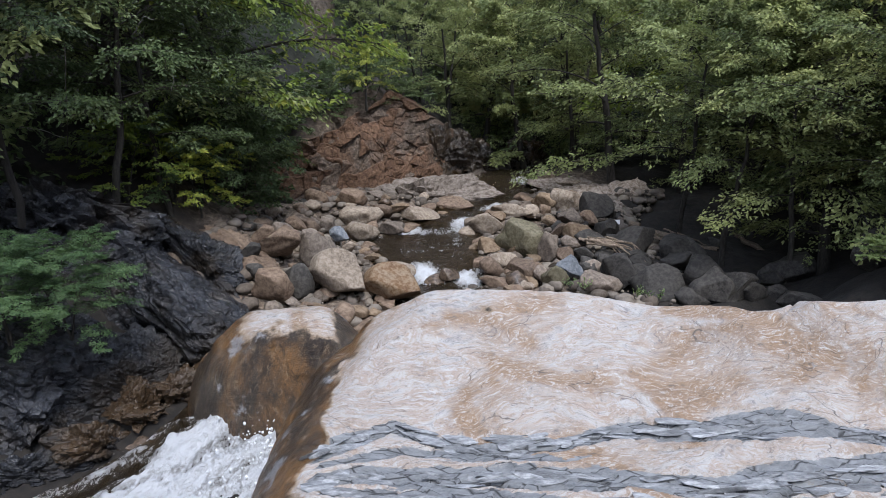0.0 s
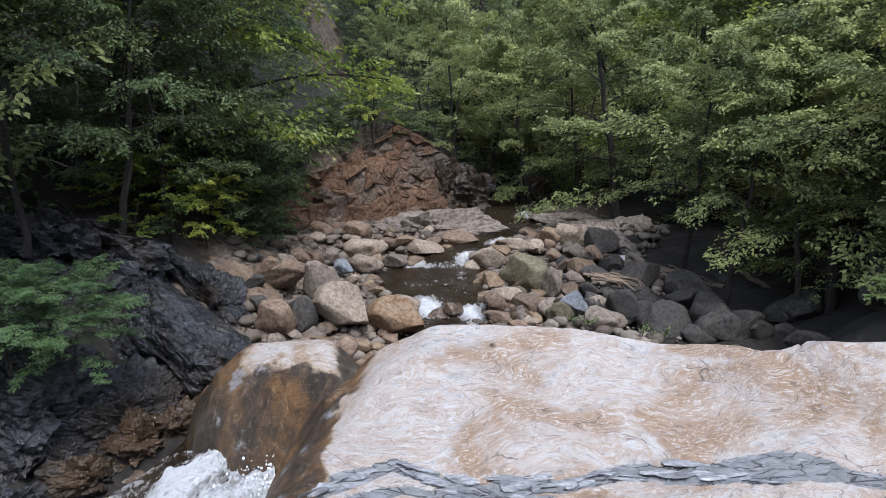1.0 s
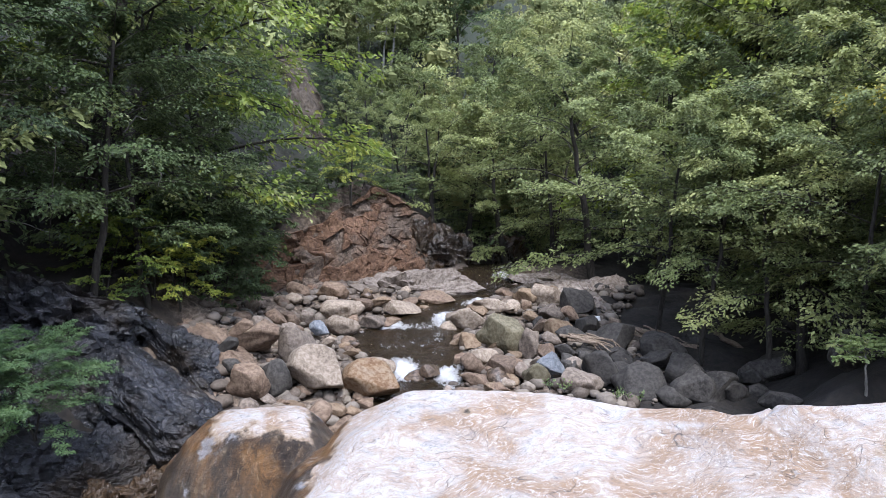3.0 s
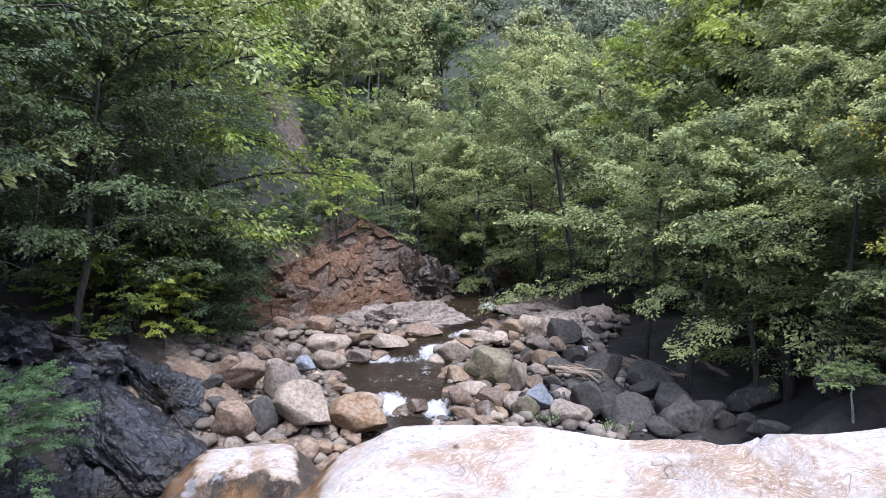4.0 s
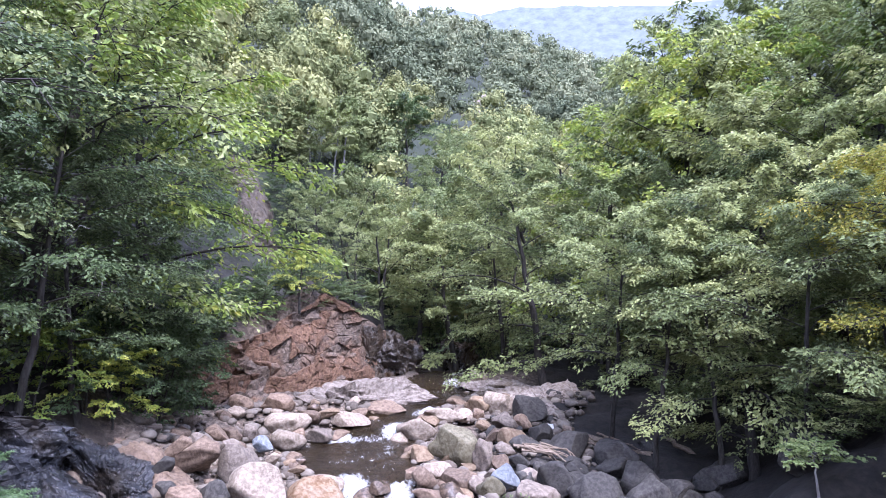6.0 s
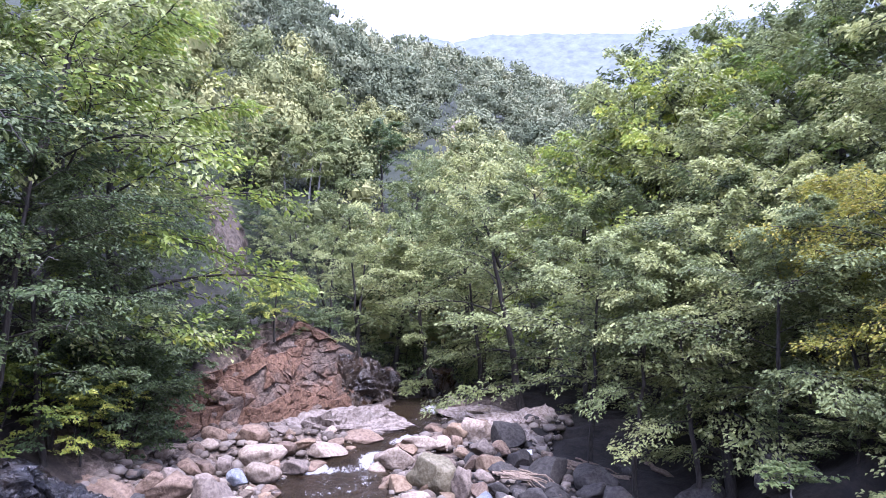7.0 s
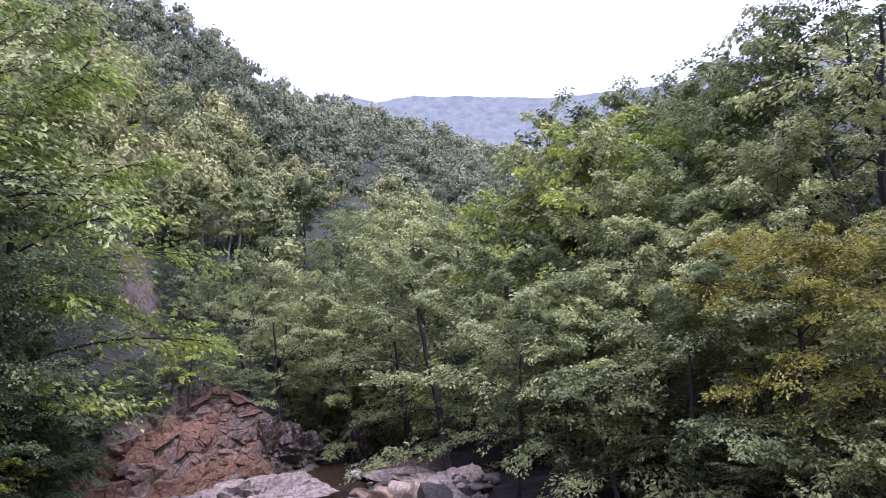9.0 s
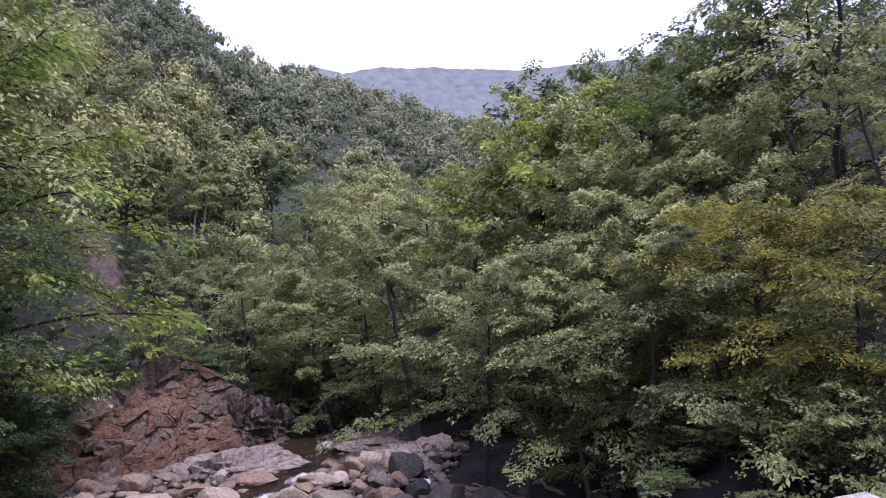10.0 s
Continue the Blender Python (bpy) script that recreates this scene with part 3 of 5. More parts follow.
# ---- water ----
def ball(level):
    bm = bmesh.new()
    bmesh.ops.create_icosphere(bm, subdivisions=level, radius=1)
    v = np.array([q.co for q in bm.verts])
    fc = np.array([[q.index for q in fa.verts] for fa in bm.faces])
    bm.free()
    return v, fc


BALLS = {n: ball(n) for n in (1, 2, 3, 4, 5, 6)}


def build_stream():
    ys = np.concatenate([np.arange(17.5, 34.5, 0.07)])
    us = np.linspace(-1, 1, 64)
    U, Y = np.meshgrid(us, ys)
    X = stream_centre(Y) + U * (stream_half(Y) + 0.35)
    # sprinkled white: broken water, and sky glints on ripples put in as foam
    foam = 0.12 + 0.34 * fbm(X * 1.6, Y * 1.2, 0 * X, 4, 0.6)
    for fx, fy, rx, ry in ((-0.8, 20.4, 0.9, 0.8), (0.85, 19.6, 0.5, 1.1), (-1.0, 25.0, 1.0, 0.5), (0.75, 25.5, 0.6, 0.7), (3.9, 32.3, 0.7, 0.4), (2.2, 27.3, 0.6, 0.25)):
        foam = foam + 0.75 * np.exp(-(((X - fx) / rx) ** 2 + ((Y - fy) / ry) ** 2) ** 1.5)
    Z = stream_level(Y) + 0.03 + 0.035 * fbm(X * 2.5, Y * 1.3, 0 * X, 3) + foam * 0.09 * fbm(X * 4, Y * 4, 0 * X, 3)
    me = mesh_from("stream", np.stack([X, Y, Z], -1).reshape(-1, 3), grid_faces(64, len(ys)), WATER, attrs={"foam": foam})
    tagged(new("water", me), "clear brown mountain stream with small white cascades", "stream", kind="structure")


def build_fall():
    ys = np.arange(5.5, 13.4, 0.04)
    us = np.linspace(-1, 1, 110)
    U, Y = np.meshgrid(us, ys)
    lo = np.interp(Y, [5.5, 8, 9.0, 10, 11, 12, 13.4], [-13, -10.2, -8.6, -6.7, -5.75, -5.5, -5.3])
    hi = np.interp(Y, [5.5, 8, 9.5, 11, 12, 13.4], [-2.6, -2.6, -2.8, -3.2, -4.0, -4.2])
    X = lo + (hi - lo) * (U + 1) / 2
    flow = (X + Y * 0.9) * 0.7
    across = (X * 0.9 - Y)
    lump = fbm(flow * 1.2, across * 2.2, 0 * X, 4, 0.6)
    fine = fbm(flow * 5, across * 9, 0 * X + 3, 4, 0.7)
    rush = smooth((X - lo) / (hi - lo) + 0.08 * lump, 0.0, 0.5) * smooth(Y, 13.2, 12.3)
    Z = np.interp(Y, [5.5, 8, 9.5, 10.8, 11.6, 12.4, 13.4], [-1.5, -1.4, -1.25, -0.95, -0.8, -0.8, -0.75]) + (0.04 + 0.10 * rush) * lump + (0.015 + 0.04 * rush) * fine + 0.18 * rush * smooth(Y, 9.0, 10.6)
    foam = 0.40 + 0.60 * rush + 0.22 * lump + 0.12 * fine
    me = mesh_from("cascade", np.stack([X, Y, Z], -1).reshape(-1, 3), grid_faces(110, len(ys)), WATER, attrs={"foam": foam})
    fall = tagged(new("cascade", me), "churning white water rushing past the foot of the dome", "waterfall")
    # drops thrown up along the crest of the rush
    rs = np.random.RandomState(3)
    v0, f0 = BALLS[1]
    V, Fc = [], []
    for i in range(420):
        row = int(rs.uniform(0.42, 0.85) * len(ys))
        u = 1 - abs(rs.normal()) * 0.16
        x, y = lo[row, 0] + (hi[row, 0] - lo[row, 0]) * u, ys[row]
        a = 0.008 + 0.028 * rs.rand() ** 2.5
        V.append(v0 * [a, a, a * rs.uniform(0.8, 1.8)] + [x, y, Z[row, min(109, max(0, int(u * 109)))] + rs.rand() ** 2 * 0.38])
        Fc.append(f0 + i * len(v0))
    k = Nodes("white_spray")
    mat = k.done(k.ramp(k.noise(k.pos(), 30.0), (0.4, (0.6, 0.62, 0.64)), (0.6, (0.72, 0.74, 0.76))), 0.3)
    spray = new("spray", mesh_from("spray", np.concatenate(V), np.concatenate(Fc), mat))
    tagged(spray, "white drops of spray", kind="stuff").parent = fall


build_stream()
build_fall()


# ---- stones ----
def stone_shape(seed, level=4, cuts=9, deep=0.62):
    """A water-worn stone: a ball cut by some rounded planes, and dented."""
    rs = np.random.RandomState(seed)
    v, fc = BALLS[level]
    v = v.copy()
    for _ in range(cuts):
        n = rs.normal(size=3)
        n /= np.linalg.norm(n)
        dd = rs.uniform(deep, 0.9)
        over = np.clip(v @ n - dd, 0, None)
        v = v - np.outer(over * 0.95, n)
    o = rs.rand(3) * 30
    k = 0.10 * fbm(v[:, 0] * 1.7 + o[0], v[:, 1] * 1.7 + o[1], v[:, 2] * 1.7 + o[2], 3) + 0.02 * fbm(v[:, 0] * 7 + o[0], v[:, 1] * 7, v[:, 2] * 7, 3)
    v = v * (1 + k)[:, None]
    v /= np.abs(v).max(0)
    return v, fc


STONE_MESH = {}


def stone_mesh(shape, kind, fine=True):
    key = (shape, kind, fine)
    if key not in STONE_MESH:
        v, fc = stone_shape(100 + shape, 4 if fine else 3, cuts=13, deep=(0.34, 0.42, 0.52)[shape % 3])
        STONE_MESH[key] = mesh_from("stone", v, fc, STONE[kind] if kind in STONE else kind)
    return STONE_MESH[key]


STONE_WORDS = {"pale": "pale cream granite boulder in the stream bed", "orange": "ochre and cream streaked boulder beside the rapids",
               "tan": "tan water-worn stone among the boulders", "brown": "brown weathered boulder on the stream bank",
               "grey": "grey rounded boulder in the stream bed", "blue": "blue-grey slate boulder among river stones",
               "olive": "olive mossy angular block beside the stream", "dark": "dark shaded boulder under overhanging trees",
               "wet": "dark wet rock washed by the stream"}


def boulder(x, y, z, a, b, c, kind, shape, turn):
    ob = new("boulder", stone_mesh(shape, kind))
    ob.matrix_world = pose(x, y, z, random.uniform(-9, 9), random.uniform(-9, 9), turn) @ Matrix.Diagonal((a, b, c, 1))
    return tagged(ob, STONE_WORDS[kind], "boulder", "boulders of the stream bed")


boulder(-3.00, 17.93, 0.34, 0.98, 0.92, 0.86, "pale", 7, -20)
boulder(-1.44, 18.13, 0.02, 0.98, 0.93, 0.74, "orange", 7, -17)
boulder(-1.69, 19.78, 0.03, 0.86, 0.76, 0.33, "pale", 10, 14)
boulder(0.02, 20.01, -0.52, 0.69, 0.55, 0.42, "wet", 7, 15)
boulder(0.22, 19.89, -0.12, 0.35, 0.30, 0.24, "wet", 6, 17)
boulder(-5.12, 19.11, 1.09, 0.85, 0.70, 0.60, "brown", 0, -4)
boulder(-3.91, 19.51, 0.77, 0.61, 0.53, 0.62, "grey", 6, 13)
boulder(-4.73, 16.89, 0.50, 0.60, 0.48, 0.70, "brown", 5, 5)
boulder(-4.13, 17.42, 0.38, 0.48, 0.40, 0.59, "dark", 2, -2)
boulder(-4.23, 16.84, 0.03, 0.31, 0.29, 0.21, "grey", 3, 17)
boulder(-3.85, 16.67, -0.12, 0.27, 0.23, 0.16, "brown", 0, 20)
boulder(-4.62, 16.37, -0.01, 0.30, 0.24, 0.19, "grey", 2, -10)
boulder(-3.35, 25.42, 0.83, 0.96, 0.90, 0.52, "pale", 9, -8)
boulder(-3.10, 24.07, 0.46, 0.70, 0.56, 0.45, "pale", 9, -16)
boulder(-3.73, 22.39, 0.58, 0.39, 0.31, 0.38, "blue", 7, 5)
boulder(-2.09, 25.01, 0.36, 0.66, 0.53, 0.34, "grey", 11, -2)
boulder(-0.94, 26.18, 0.68, 0.87, 0.76, 0.35, "pale", 6, 14)
boulder(0.44, 27.71, 0.69, 1.11, 0.87, 0.51, "brown", 7, -16)
boulder(-2.57, 25.82, 0.91, 0.49, 0.40, 0.35, "brown", 5, 23)
boulder(-0.40, 25.85, 0.11, 0.63, 0.50, 0.23, "wet", 4, 2)
boulder(0.99, 25.03, 0.10, 0.59, 0.45, 0.49, "pale", 3, -17)
boulder(1.65, 25.18, 0.47, 0.77, 0.61, 0.54, "pale", 8, 14)
boulder(2.24, 25.97, 0.65, 0.44, 0.39, 0.25, "tan", 4, -14)
boulder(2.96, 26.58, 0.75, 1.00, 0.92, 0.33, "pale", 8, -8)
boulder(2.79, 21.99, 0.62, 0.96, 0.79, 0.95, "olive", 5, -21)
boulder(3.62, 21.21, 0.44, 0.41, 0.35, 0.67, "grey", 11, -22)
boulder(1.67, 22.22, 0.25, 0.44, 0.41, 0.37, "tan", 6, -19)
boulder(2.53, 21.68, 0.21, 0.34, 0.26, 0.30, "tan", 0, -22)
boulder(2.07, 21.22, 0.11, 0.29, 0.23, 0.21, "tan", 6, 19)
boulder(1.59, 20.27, 0.03, 0.45, 0.41, 0.40, "brown", 1, 2)
boulder(0.31, 22.79, -0.23, 0.52, 0.45, 0.31, "brown", 11, -3)
boulder(0.90, 24.18, -0.23, 0.50, 0.43, 0.19, "wet", 0, -15)
boulder(2.59, 20.14, 0.03, 0.68, 0.64, 0.44, "brown", 5, -18)
boulder(1.67, 19.38, -0.20, 0.57, 0.44, 0.25, "brown", 8, -25)
boulder(3.16, 19.64, -0.05, 0.35, 0.30, 0.37, "grey", 1, 21)
boulder(3.52, 19.25, -0.02, 0.40, 0.34, 0.41, "olive", 8, 24)
boulder(5.13, 25.47, 0.73, 0.68, 0.58, 0.58, "grey", 3, 5)
boulder(6.34, 25.94, 1.00, 0.72, 0.63, 0.72, "dark", 6, -15)
boulder(5.88, 25.27, 0.58, 0.44, 0.41, 0.43, "brown", 7, -15)
boulder(5.13, 23.69, 0.42, 0.59, 0.46, 0.38, "tan", 6, -10)
boulder(6.25, 23.85, 0.50, 0.55, 0.51, 0.48, "dark", 10, 9)
boulder(5.42, 22.71, 0.39, 0.63, 0.52, 0.39, "dark", 7, 16)
boulder(4.46, 27.35, 1.03, 0.67, 0.52, 0.45, "tan", 11, -25)
boulder(4.21, 26.40, 0.82, 0.36, 0.34, 0.36, "brown", 9, 12)
boulder(5.23, 27.33, 1.14, 0.79, 0.61, 0.67, "pale", 9, -15)
boulder(4.10, 20.95, 0.25, 0.37, 0.33, 0.36, "brown", 4, -23)
boulder(3.16, 19.93, -0.04, 0.31, 0.27, 0.36, "grey", 3, -3)
boulder(3.67, 20.36, 0.06, 0.25, 0.20, 0.25, "grey", 0, -13)
boulder(4.14, 19.93, 0.07, 0.46, 0.43, 0.50, "blue", 4, 15)
boulder(4.87, 20.15, 0.04, 0.42, 0.32, 0.31, "grey", 10, -18)
boulder(4.77, 18.91, -0.01, 0.78, 0.71, 0.42, "grey", 9, -12)
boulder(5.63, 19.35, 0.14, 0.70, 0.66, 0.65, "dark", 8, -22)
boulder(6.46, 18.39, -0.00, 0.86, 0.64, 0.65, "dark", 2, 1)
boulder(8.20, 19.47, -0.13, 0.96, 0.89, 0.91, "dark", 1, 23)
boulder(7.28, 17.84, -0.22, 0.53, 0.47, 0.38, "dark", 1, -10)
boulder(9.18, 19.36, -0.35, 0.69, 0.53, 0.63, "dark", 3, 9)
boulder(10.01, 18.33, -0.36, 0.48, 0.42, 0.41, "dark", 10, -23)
boulder(5.14, 32.33, 1.53, 0.55, 0.45, 0.50, "pale", 9, -4)
boulder(6.05, 31.68, 1.20, 0.86, 0.78, 0.28, "pale", 5, 1)
boulder(-2.26, 18.22, -0.11, 0.25, 0.24, 0.24, "tan", 9, -17)
boulder(-2.43, 16.76, -0.28, 0.40, 0.37, 0.26, "tan", 5, 18)
boulder(-3.49, 16.74, -0.20, 0.32, 0.29, 0.14, "tan", 6, -23)
boulder(-1.96, 16.93, -0.35, 0.37, 0.28, 0.22, "tan", 3, 6)
boulder(-3.00, 16.75, -0.25, 0.21, 0.17, 0.15, "pale", 5, -2)
boulder(-4.99, 23.22, 0.82, 0.43, 0.39, 0.39, "brown", 5, -11)
boulder(-4.54, 24.15, 0.73, 0.38, 0.33, 0.36, "grey", 9, 24)
boulder(-5.32, 22.43, 1.10, 0.46, 0.43, 0.40, "brown", 3, -10)
boulder(-5.15, 20.09, 1.29, 0.37, 0.31, 0.34, "grey", 6, 24)
boulder(-5.62, 19.22, 1.31, 0.42, 0.39, 0.39, "brown", 0, 12)
boulder(-5.71, 18.25, 1.02, 0.38, 0.34, 0.34, "dark", 0, 6)
boulder(-5.40, 17.64, 0.67, 0.34, 0.29, 0.31, "dark", 5, -18)
boulder(-4.45, 20.62, 0.99, 0.44, 0.41, 0.29, "grey", 10, 6)
boulder(-3.24, 21.08, 0.48, 0.29, 0.27, 0.23, "pale", 0, -6)
boulder(-2.42, 20.58, 0.28, 0.32, 0.26, 0.18, "tan", 0, -5)
boulder(-1.64, 24.51, -0.02, 0.44, 0.36, 0.17, "brown", 11, -8)
boulder(-0.96, 23.89, -0.21, 0.37, 0.28, 0.14, "wet", 7, -13)
boulder(-4.28, 21.12, 0.87, 0.29, 0.23, 0.27, "brown", 5, 5)
boulder(-3.84, 26.39, 1.37, 0.71, 0.65, 0.51, "brown", 5, 3)
boulder(-5.25, 26.35, 1.37, 0.53, 0.49, 0.47, "brown", 9, -22)
boulder(-1.97, 26.24, 0.87, 0.71, 0.65, 0.28, "tan", 0, -16)
boulder(0.15, 27.14, 0.37, 0.49, 0.45, 0.29, "tan", 6, 24)
boulder(1.27, 22.84, 0.05, 0.35, 0.29, 0.27, "tan", 11, 21)
boulder(1.26, 20.80, -0.03, 0.34, 0.32, 0.29, "brown", 10, -18)
boulder(4.86, 21.26, 0.25, 0.40, 0.37, 0.28, "dark", 8, -14)
boulder(4.62, 22.54, 0.33, 0.38, 0.30, 0.29, "grey", 1, -23)
boulder(4.48, 24.10, 0.41, 0.38, 0.32, 0.33, "brown", 0, -3)
boulder(4.35, 25.31, 0.50, 0.39, 0.35, 0.30, "tan", 7, -20)
boulder(3.68, 26.38, 0.76, 0.48, 0.44, 0.31, "pale", 2, -22)
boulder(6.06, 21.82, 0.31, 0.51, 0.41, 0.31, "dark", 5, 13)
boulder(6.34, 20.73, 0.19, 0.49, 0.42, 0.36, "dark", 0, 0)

boulder(-6.0, 11.4, -1.2, 0.35, 0.3, 0.25, "wet", 4, 60)


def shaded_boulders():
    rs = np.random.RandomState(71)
    # their stone colour carries the shade of the trees above
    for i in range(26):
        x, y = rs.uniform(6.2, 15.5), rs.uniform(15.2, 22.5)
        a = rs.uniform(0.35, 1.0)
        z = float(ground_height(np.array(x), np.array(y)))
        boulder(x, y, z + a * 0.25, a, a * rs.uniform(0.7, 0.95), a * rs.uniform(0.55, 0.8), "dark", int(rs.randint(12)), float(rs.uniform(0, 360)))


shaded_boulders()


def scatter_stones():
    """Cobbles that fill the banks between the large boulders."""
    rs = np.random.RandomState(5)
    kinds = ["brown", "grey", "tan", "brown", "pale", "wet", "brown"]
    n = 0
    while n < 298:
        y = rs.uniform(15.2, 29.5)
        side = rs.rand()
        c, w = float(stream_centre(y)), float(stream_half(y))
        x = c - w + 0.3 - rs.rand() ** 1.3 * 5.2 if side < 0.5 else c + w - 0.3 + rs.rand() ** 1.2 * 6.0
        if n >= 235:
            x = c + rs.uniform(-0.95, 0.95) * w
        if y < 17 and x > -0.6:
            continue
        z = float(ground_height(np.array(x), np.array(y)))
        a = 0.12 + 0.40 * rs.rand() ** 1.9
        # cobbles far right of the stream get the shade-darkened stone
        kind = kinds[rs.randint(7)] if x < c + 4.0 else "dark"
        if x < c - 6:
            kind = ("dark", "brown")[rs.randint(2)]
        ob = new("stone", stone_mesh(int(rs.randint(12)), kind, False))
        ob.matrix_world = pose(x, y, z + a * 0.25, rs.uniform(-15, 15), rs.uniform(-15, 15), rs.uniform(0, 360)) @ Matrix.Diagonal((a, a * rs.uniform(0.7, 0.95), a * rs.uniform(0.5, 0.8), 1))
        tagged(ob, STONE_WORDS[kind].replace("boulder", "cobble"), "stone", "cobbles of the stream banks")
        n += 1


scatter_stones()


def slab(name, x, y, z, a, b, c, rx, ry, rz, seed, material, label, lumps=0.06, cuts=14, freq=2.5, group=""):
    """A large mass of bedrock, cut by flat planes and rough."""
    rs = np.random.RandomState(seed)
    v, fc = stone_shape(seed, 6 if seed in (31, 32, 33, 35) else 5, cuts, 0.45)
    v = v * [a, b, c]
    n = v / np.linalg.norm(v, axis=1)[:, None]
    k = lumps * fbm(v[:, 0] * freq, v[:, 1] * freq * 0.5 + seed, v[:, 2] * freq * 1.5, 5, 0.6)
    ridge = lumps * 2.2 * np.abs(fbm(v[:, 0] * 0.7 + seed, v[:, 1] * 2.2, v[:, 2] * 2.2, 3))
    crag = lumps * 0.9 * np.abs(fbm(v[:, 0] * 2.2 + seed, v[:, 1] * 5.5, v[:, 2] * 5.5 + v[:, 0] * 2, 5, 0.7))
    v = v + n * (k - ridge - crag)[:, None]
    ob = new(name, mesh_from(name, v, fc, material, smooth=material not in (BANK, BANK_BROWN, SHELF)))
    ob.matrix_world = pose(x, y, z, rx, ry, rz)
    return tagged(ob, label, "rock", group)


BANKS = "bedrock slabs of the left bank"
slab("rock_slab", -6.5, 14.7, 0.2, 2.9, 1.7, 1.5, 8, 24, -18, 31, BANK, "black wet bedrock slab sloping to the water", 0.08, group=BANKS)
slab("rock_slab", -6.9, 17.4, 0.8, 3.0, 1.5, 1.2, 6, 28, -28, 32, BANK, "dark wet bedrock ledge below the trees", 0.13, group=BANKS)
slab("rock_slab", -9.7, 12.5, -0.2, 2.5, 2.2, 2.0, -6, 26, 10, 33, BANK, "black shaded bedrock wall above the cascade", 0.13, group=BANKS)
slab("rock_slab", -6.9, 12.9, -0.7, 2.0, 1.2, 1.4, 0, 30, 20, 35, BANK, "dark wet rock at the edge of white water", 0.13, group=BANKS)
slab("rock_slab", -9.0, 10.4, -1.3, 1.9, 1.3, 1.2, 0, 22, 35, 38, BANK, "low black rock at the foot of the bank", 0.18, group=BANKS)
slab("rock_slab", -7.5, 11.7, -1.2, 1.7, 1.1, 1.1, 0, 18, 38, 39, BANK, "low wet rock washed by the cascade", 0.15, group=BANKS)
slab("rock_slab", -5.9, 18.6, 0.9, 1.9, 0.8, 0.5, 5, 30, -30, 36, STONE["brown"], "long brown slab leaning on the bank", 0.12, group=BANKS)
slab("rock_slab", -9.8, 16.2, 2.4, 3.2, 2.0, 1.6, 0, 25, -10, 37, BANK, "dark bedrock shoulder in the shade of trees", 0.25, group=BANKS)
slab("rock_slab", -6.7, 11.5, -1.4, 1.0, 0.8, 0.75, 0, 12, 30, 48, BANK, "small black rock at the water's edge", 0.12, group=BANKS)
slab("rock_slab", -7.9, 10.2, -1.6, 1.2, 0.8, 0.7, 0, 8, 40, 49, BANK, "low dark rock beside the rushing water", 0.12, group=BANKS)
slab("rock_slab", -5.8, 12.75, -0.75, 0.8, 0.7, 0.7, 0, 16, 30, 65, BANK_BROWN, "dark wet rock squeezed beside the pale dome", 0.12, group=BANKS)
slab("rock_slab", -6.2, 12.0, -0.75, 0.9, 0.7, 0.7, 0, 10, 20, 61, BANK_BROWN, "dark brown wet rock above the white water", 0.12, group=BANKS)
slab("rock_slab", -6.75, 11.2, -1.1, 1.1, 0.7, 0.7, 0, 14, 40, 62, BANK_BROWN, "brown-black broken rock beside the cascade", 0.12, group=BANKS)
slab("rock_slab", -7.6, 10.4, -1.25, 1.2, 0.7, 0.65, 0, 10, 30, 63, BANK, "black rock washed by the white water", 0.12, group=BANKS)
slab("rock_slab", -8.8, 9.7, -1.4, 1.2, 0.7, 0.6, 0, 6, 25, 64, BANK, "low black rock where the water foams", 0.12, group=BANKS)
SHELVES = "pale rock shelves upstream"
slab("rock_shelf", -1.1, 28.9, 0.75, 4.2, 2.8, 1.2, 20, 3, -8, 41, SHELF, "pale cracked rock shelf at the foot of the cliff", 0.26, group=SHELVES)
slab("rock_shelf", 0.75, 29.4, 0.9, 1.1, 1.1, 0.85, 10, 6, 20, 42, SHELF, "pale blocky rock beside the upper pool", 0.12, group=SHELVES)
slab("rock_shelf", -4.3, 27.5, 0.65, 2.5, 1.7, 1.05, 18, 0, 14, 43, CLIFF, "brown stepped rock below the rusty cliff", 0.16, group=SHELVES)
slab("rock_shelf", 7.8, 28.4, 0.75, 2.6, 2.9, 0.85, 15, 2, 8, 44, SHELF, "cracked pale rock slab on the far bank", 0.24, group=SHELVES)
slab("rock_shelf", 6.0, 31.6, 1.0, 2.0, 1.1, 0.5, 8, 0, 0, 45, SHELF, "low pale rock beyond the upper pool", 0.06, group=SHELVES)
# dark faces below the trees: the deep shade is in their material
slab("rock_shelf", 4.4, 36.6, 1.3, 1.7, 1.0, 2.1, 0, 0, 10, 46, BANK_BROWN, "dark cracked rock face in deep shade", 0.16, group=SHELVES)
slab("rock_shelf", -0.1, 33.9, 2.0, 1.3, 0.8, 2.4, 0, 0, 30, 52, BANK_BROWN, "dark brown rock face beside the rusty cliff", 0.16, group=SHELVES)
slab("rock_shelf", 1.7, 34.9, 1.5, 1.9, 1.2, 2.5, 0, 0, 10, 47, BANK_BROWN, "dark split rock face under the trees", 0.16, group=SHELVES)


# ---- the rusty cliff ----
CLIFF_U = [0, 0.35, 0.7, 0.88, 1]
CLIFF_X = [-8.4, -5.2, -2.6, -0.9, 0.6]
CLIFF_Y = [27.4, 28.6, 31.0, 32.0, 34.2]
CLIFF_H = [2.6, 3.7, 5.3, 4.3, 3.4]


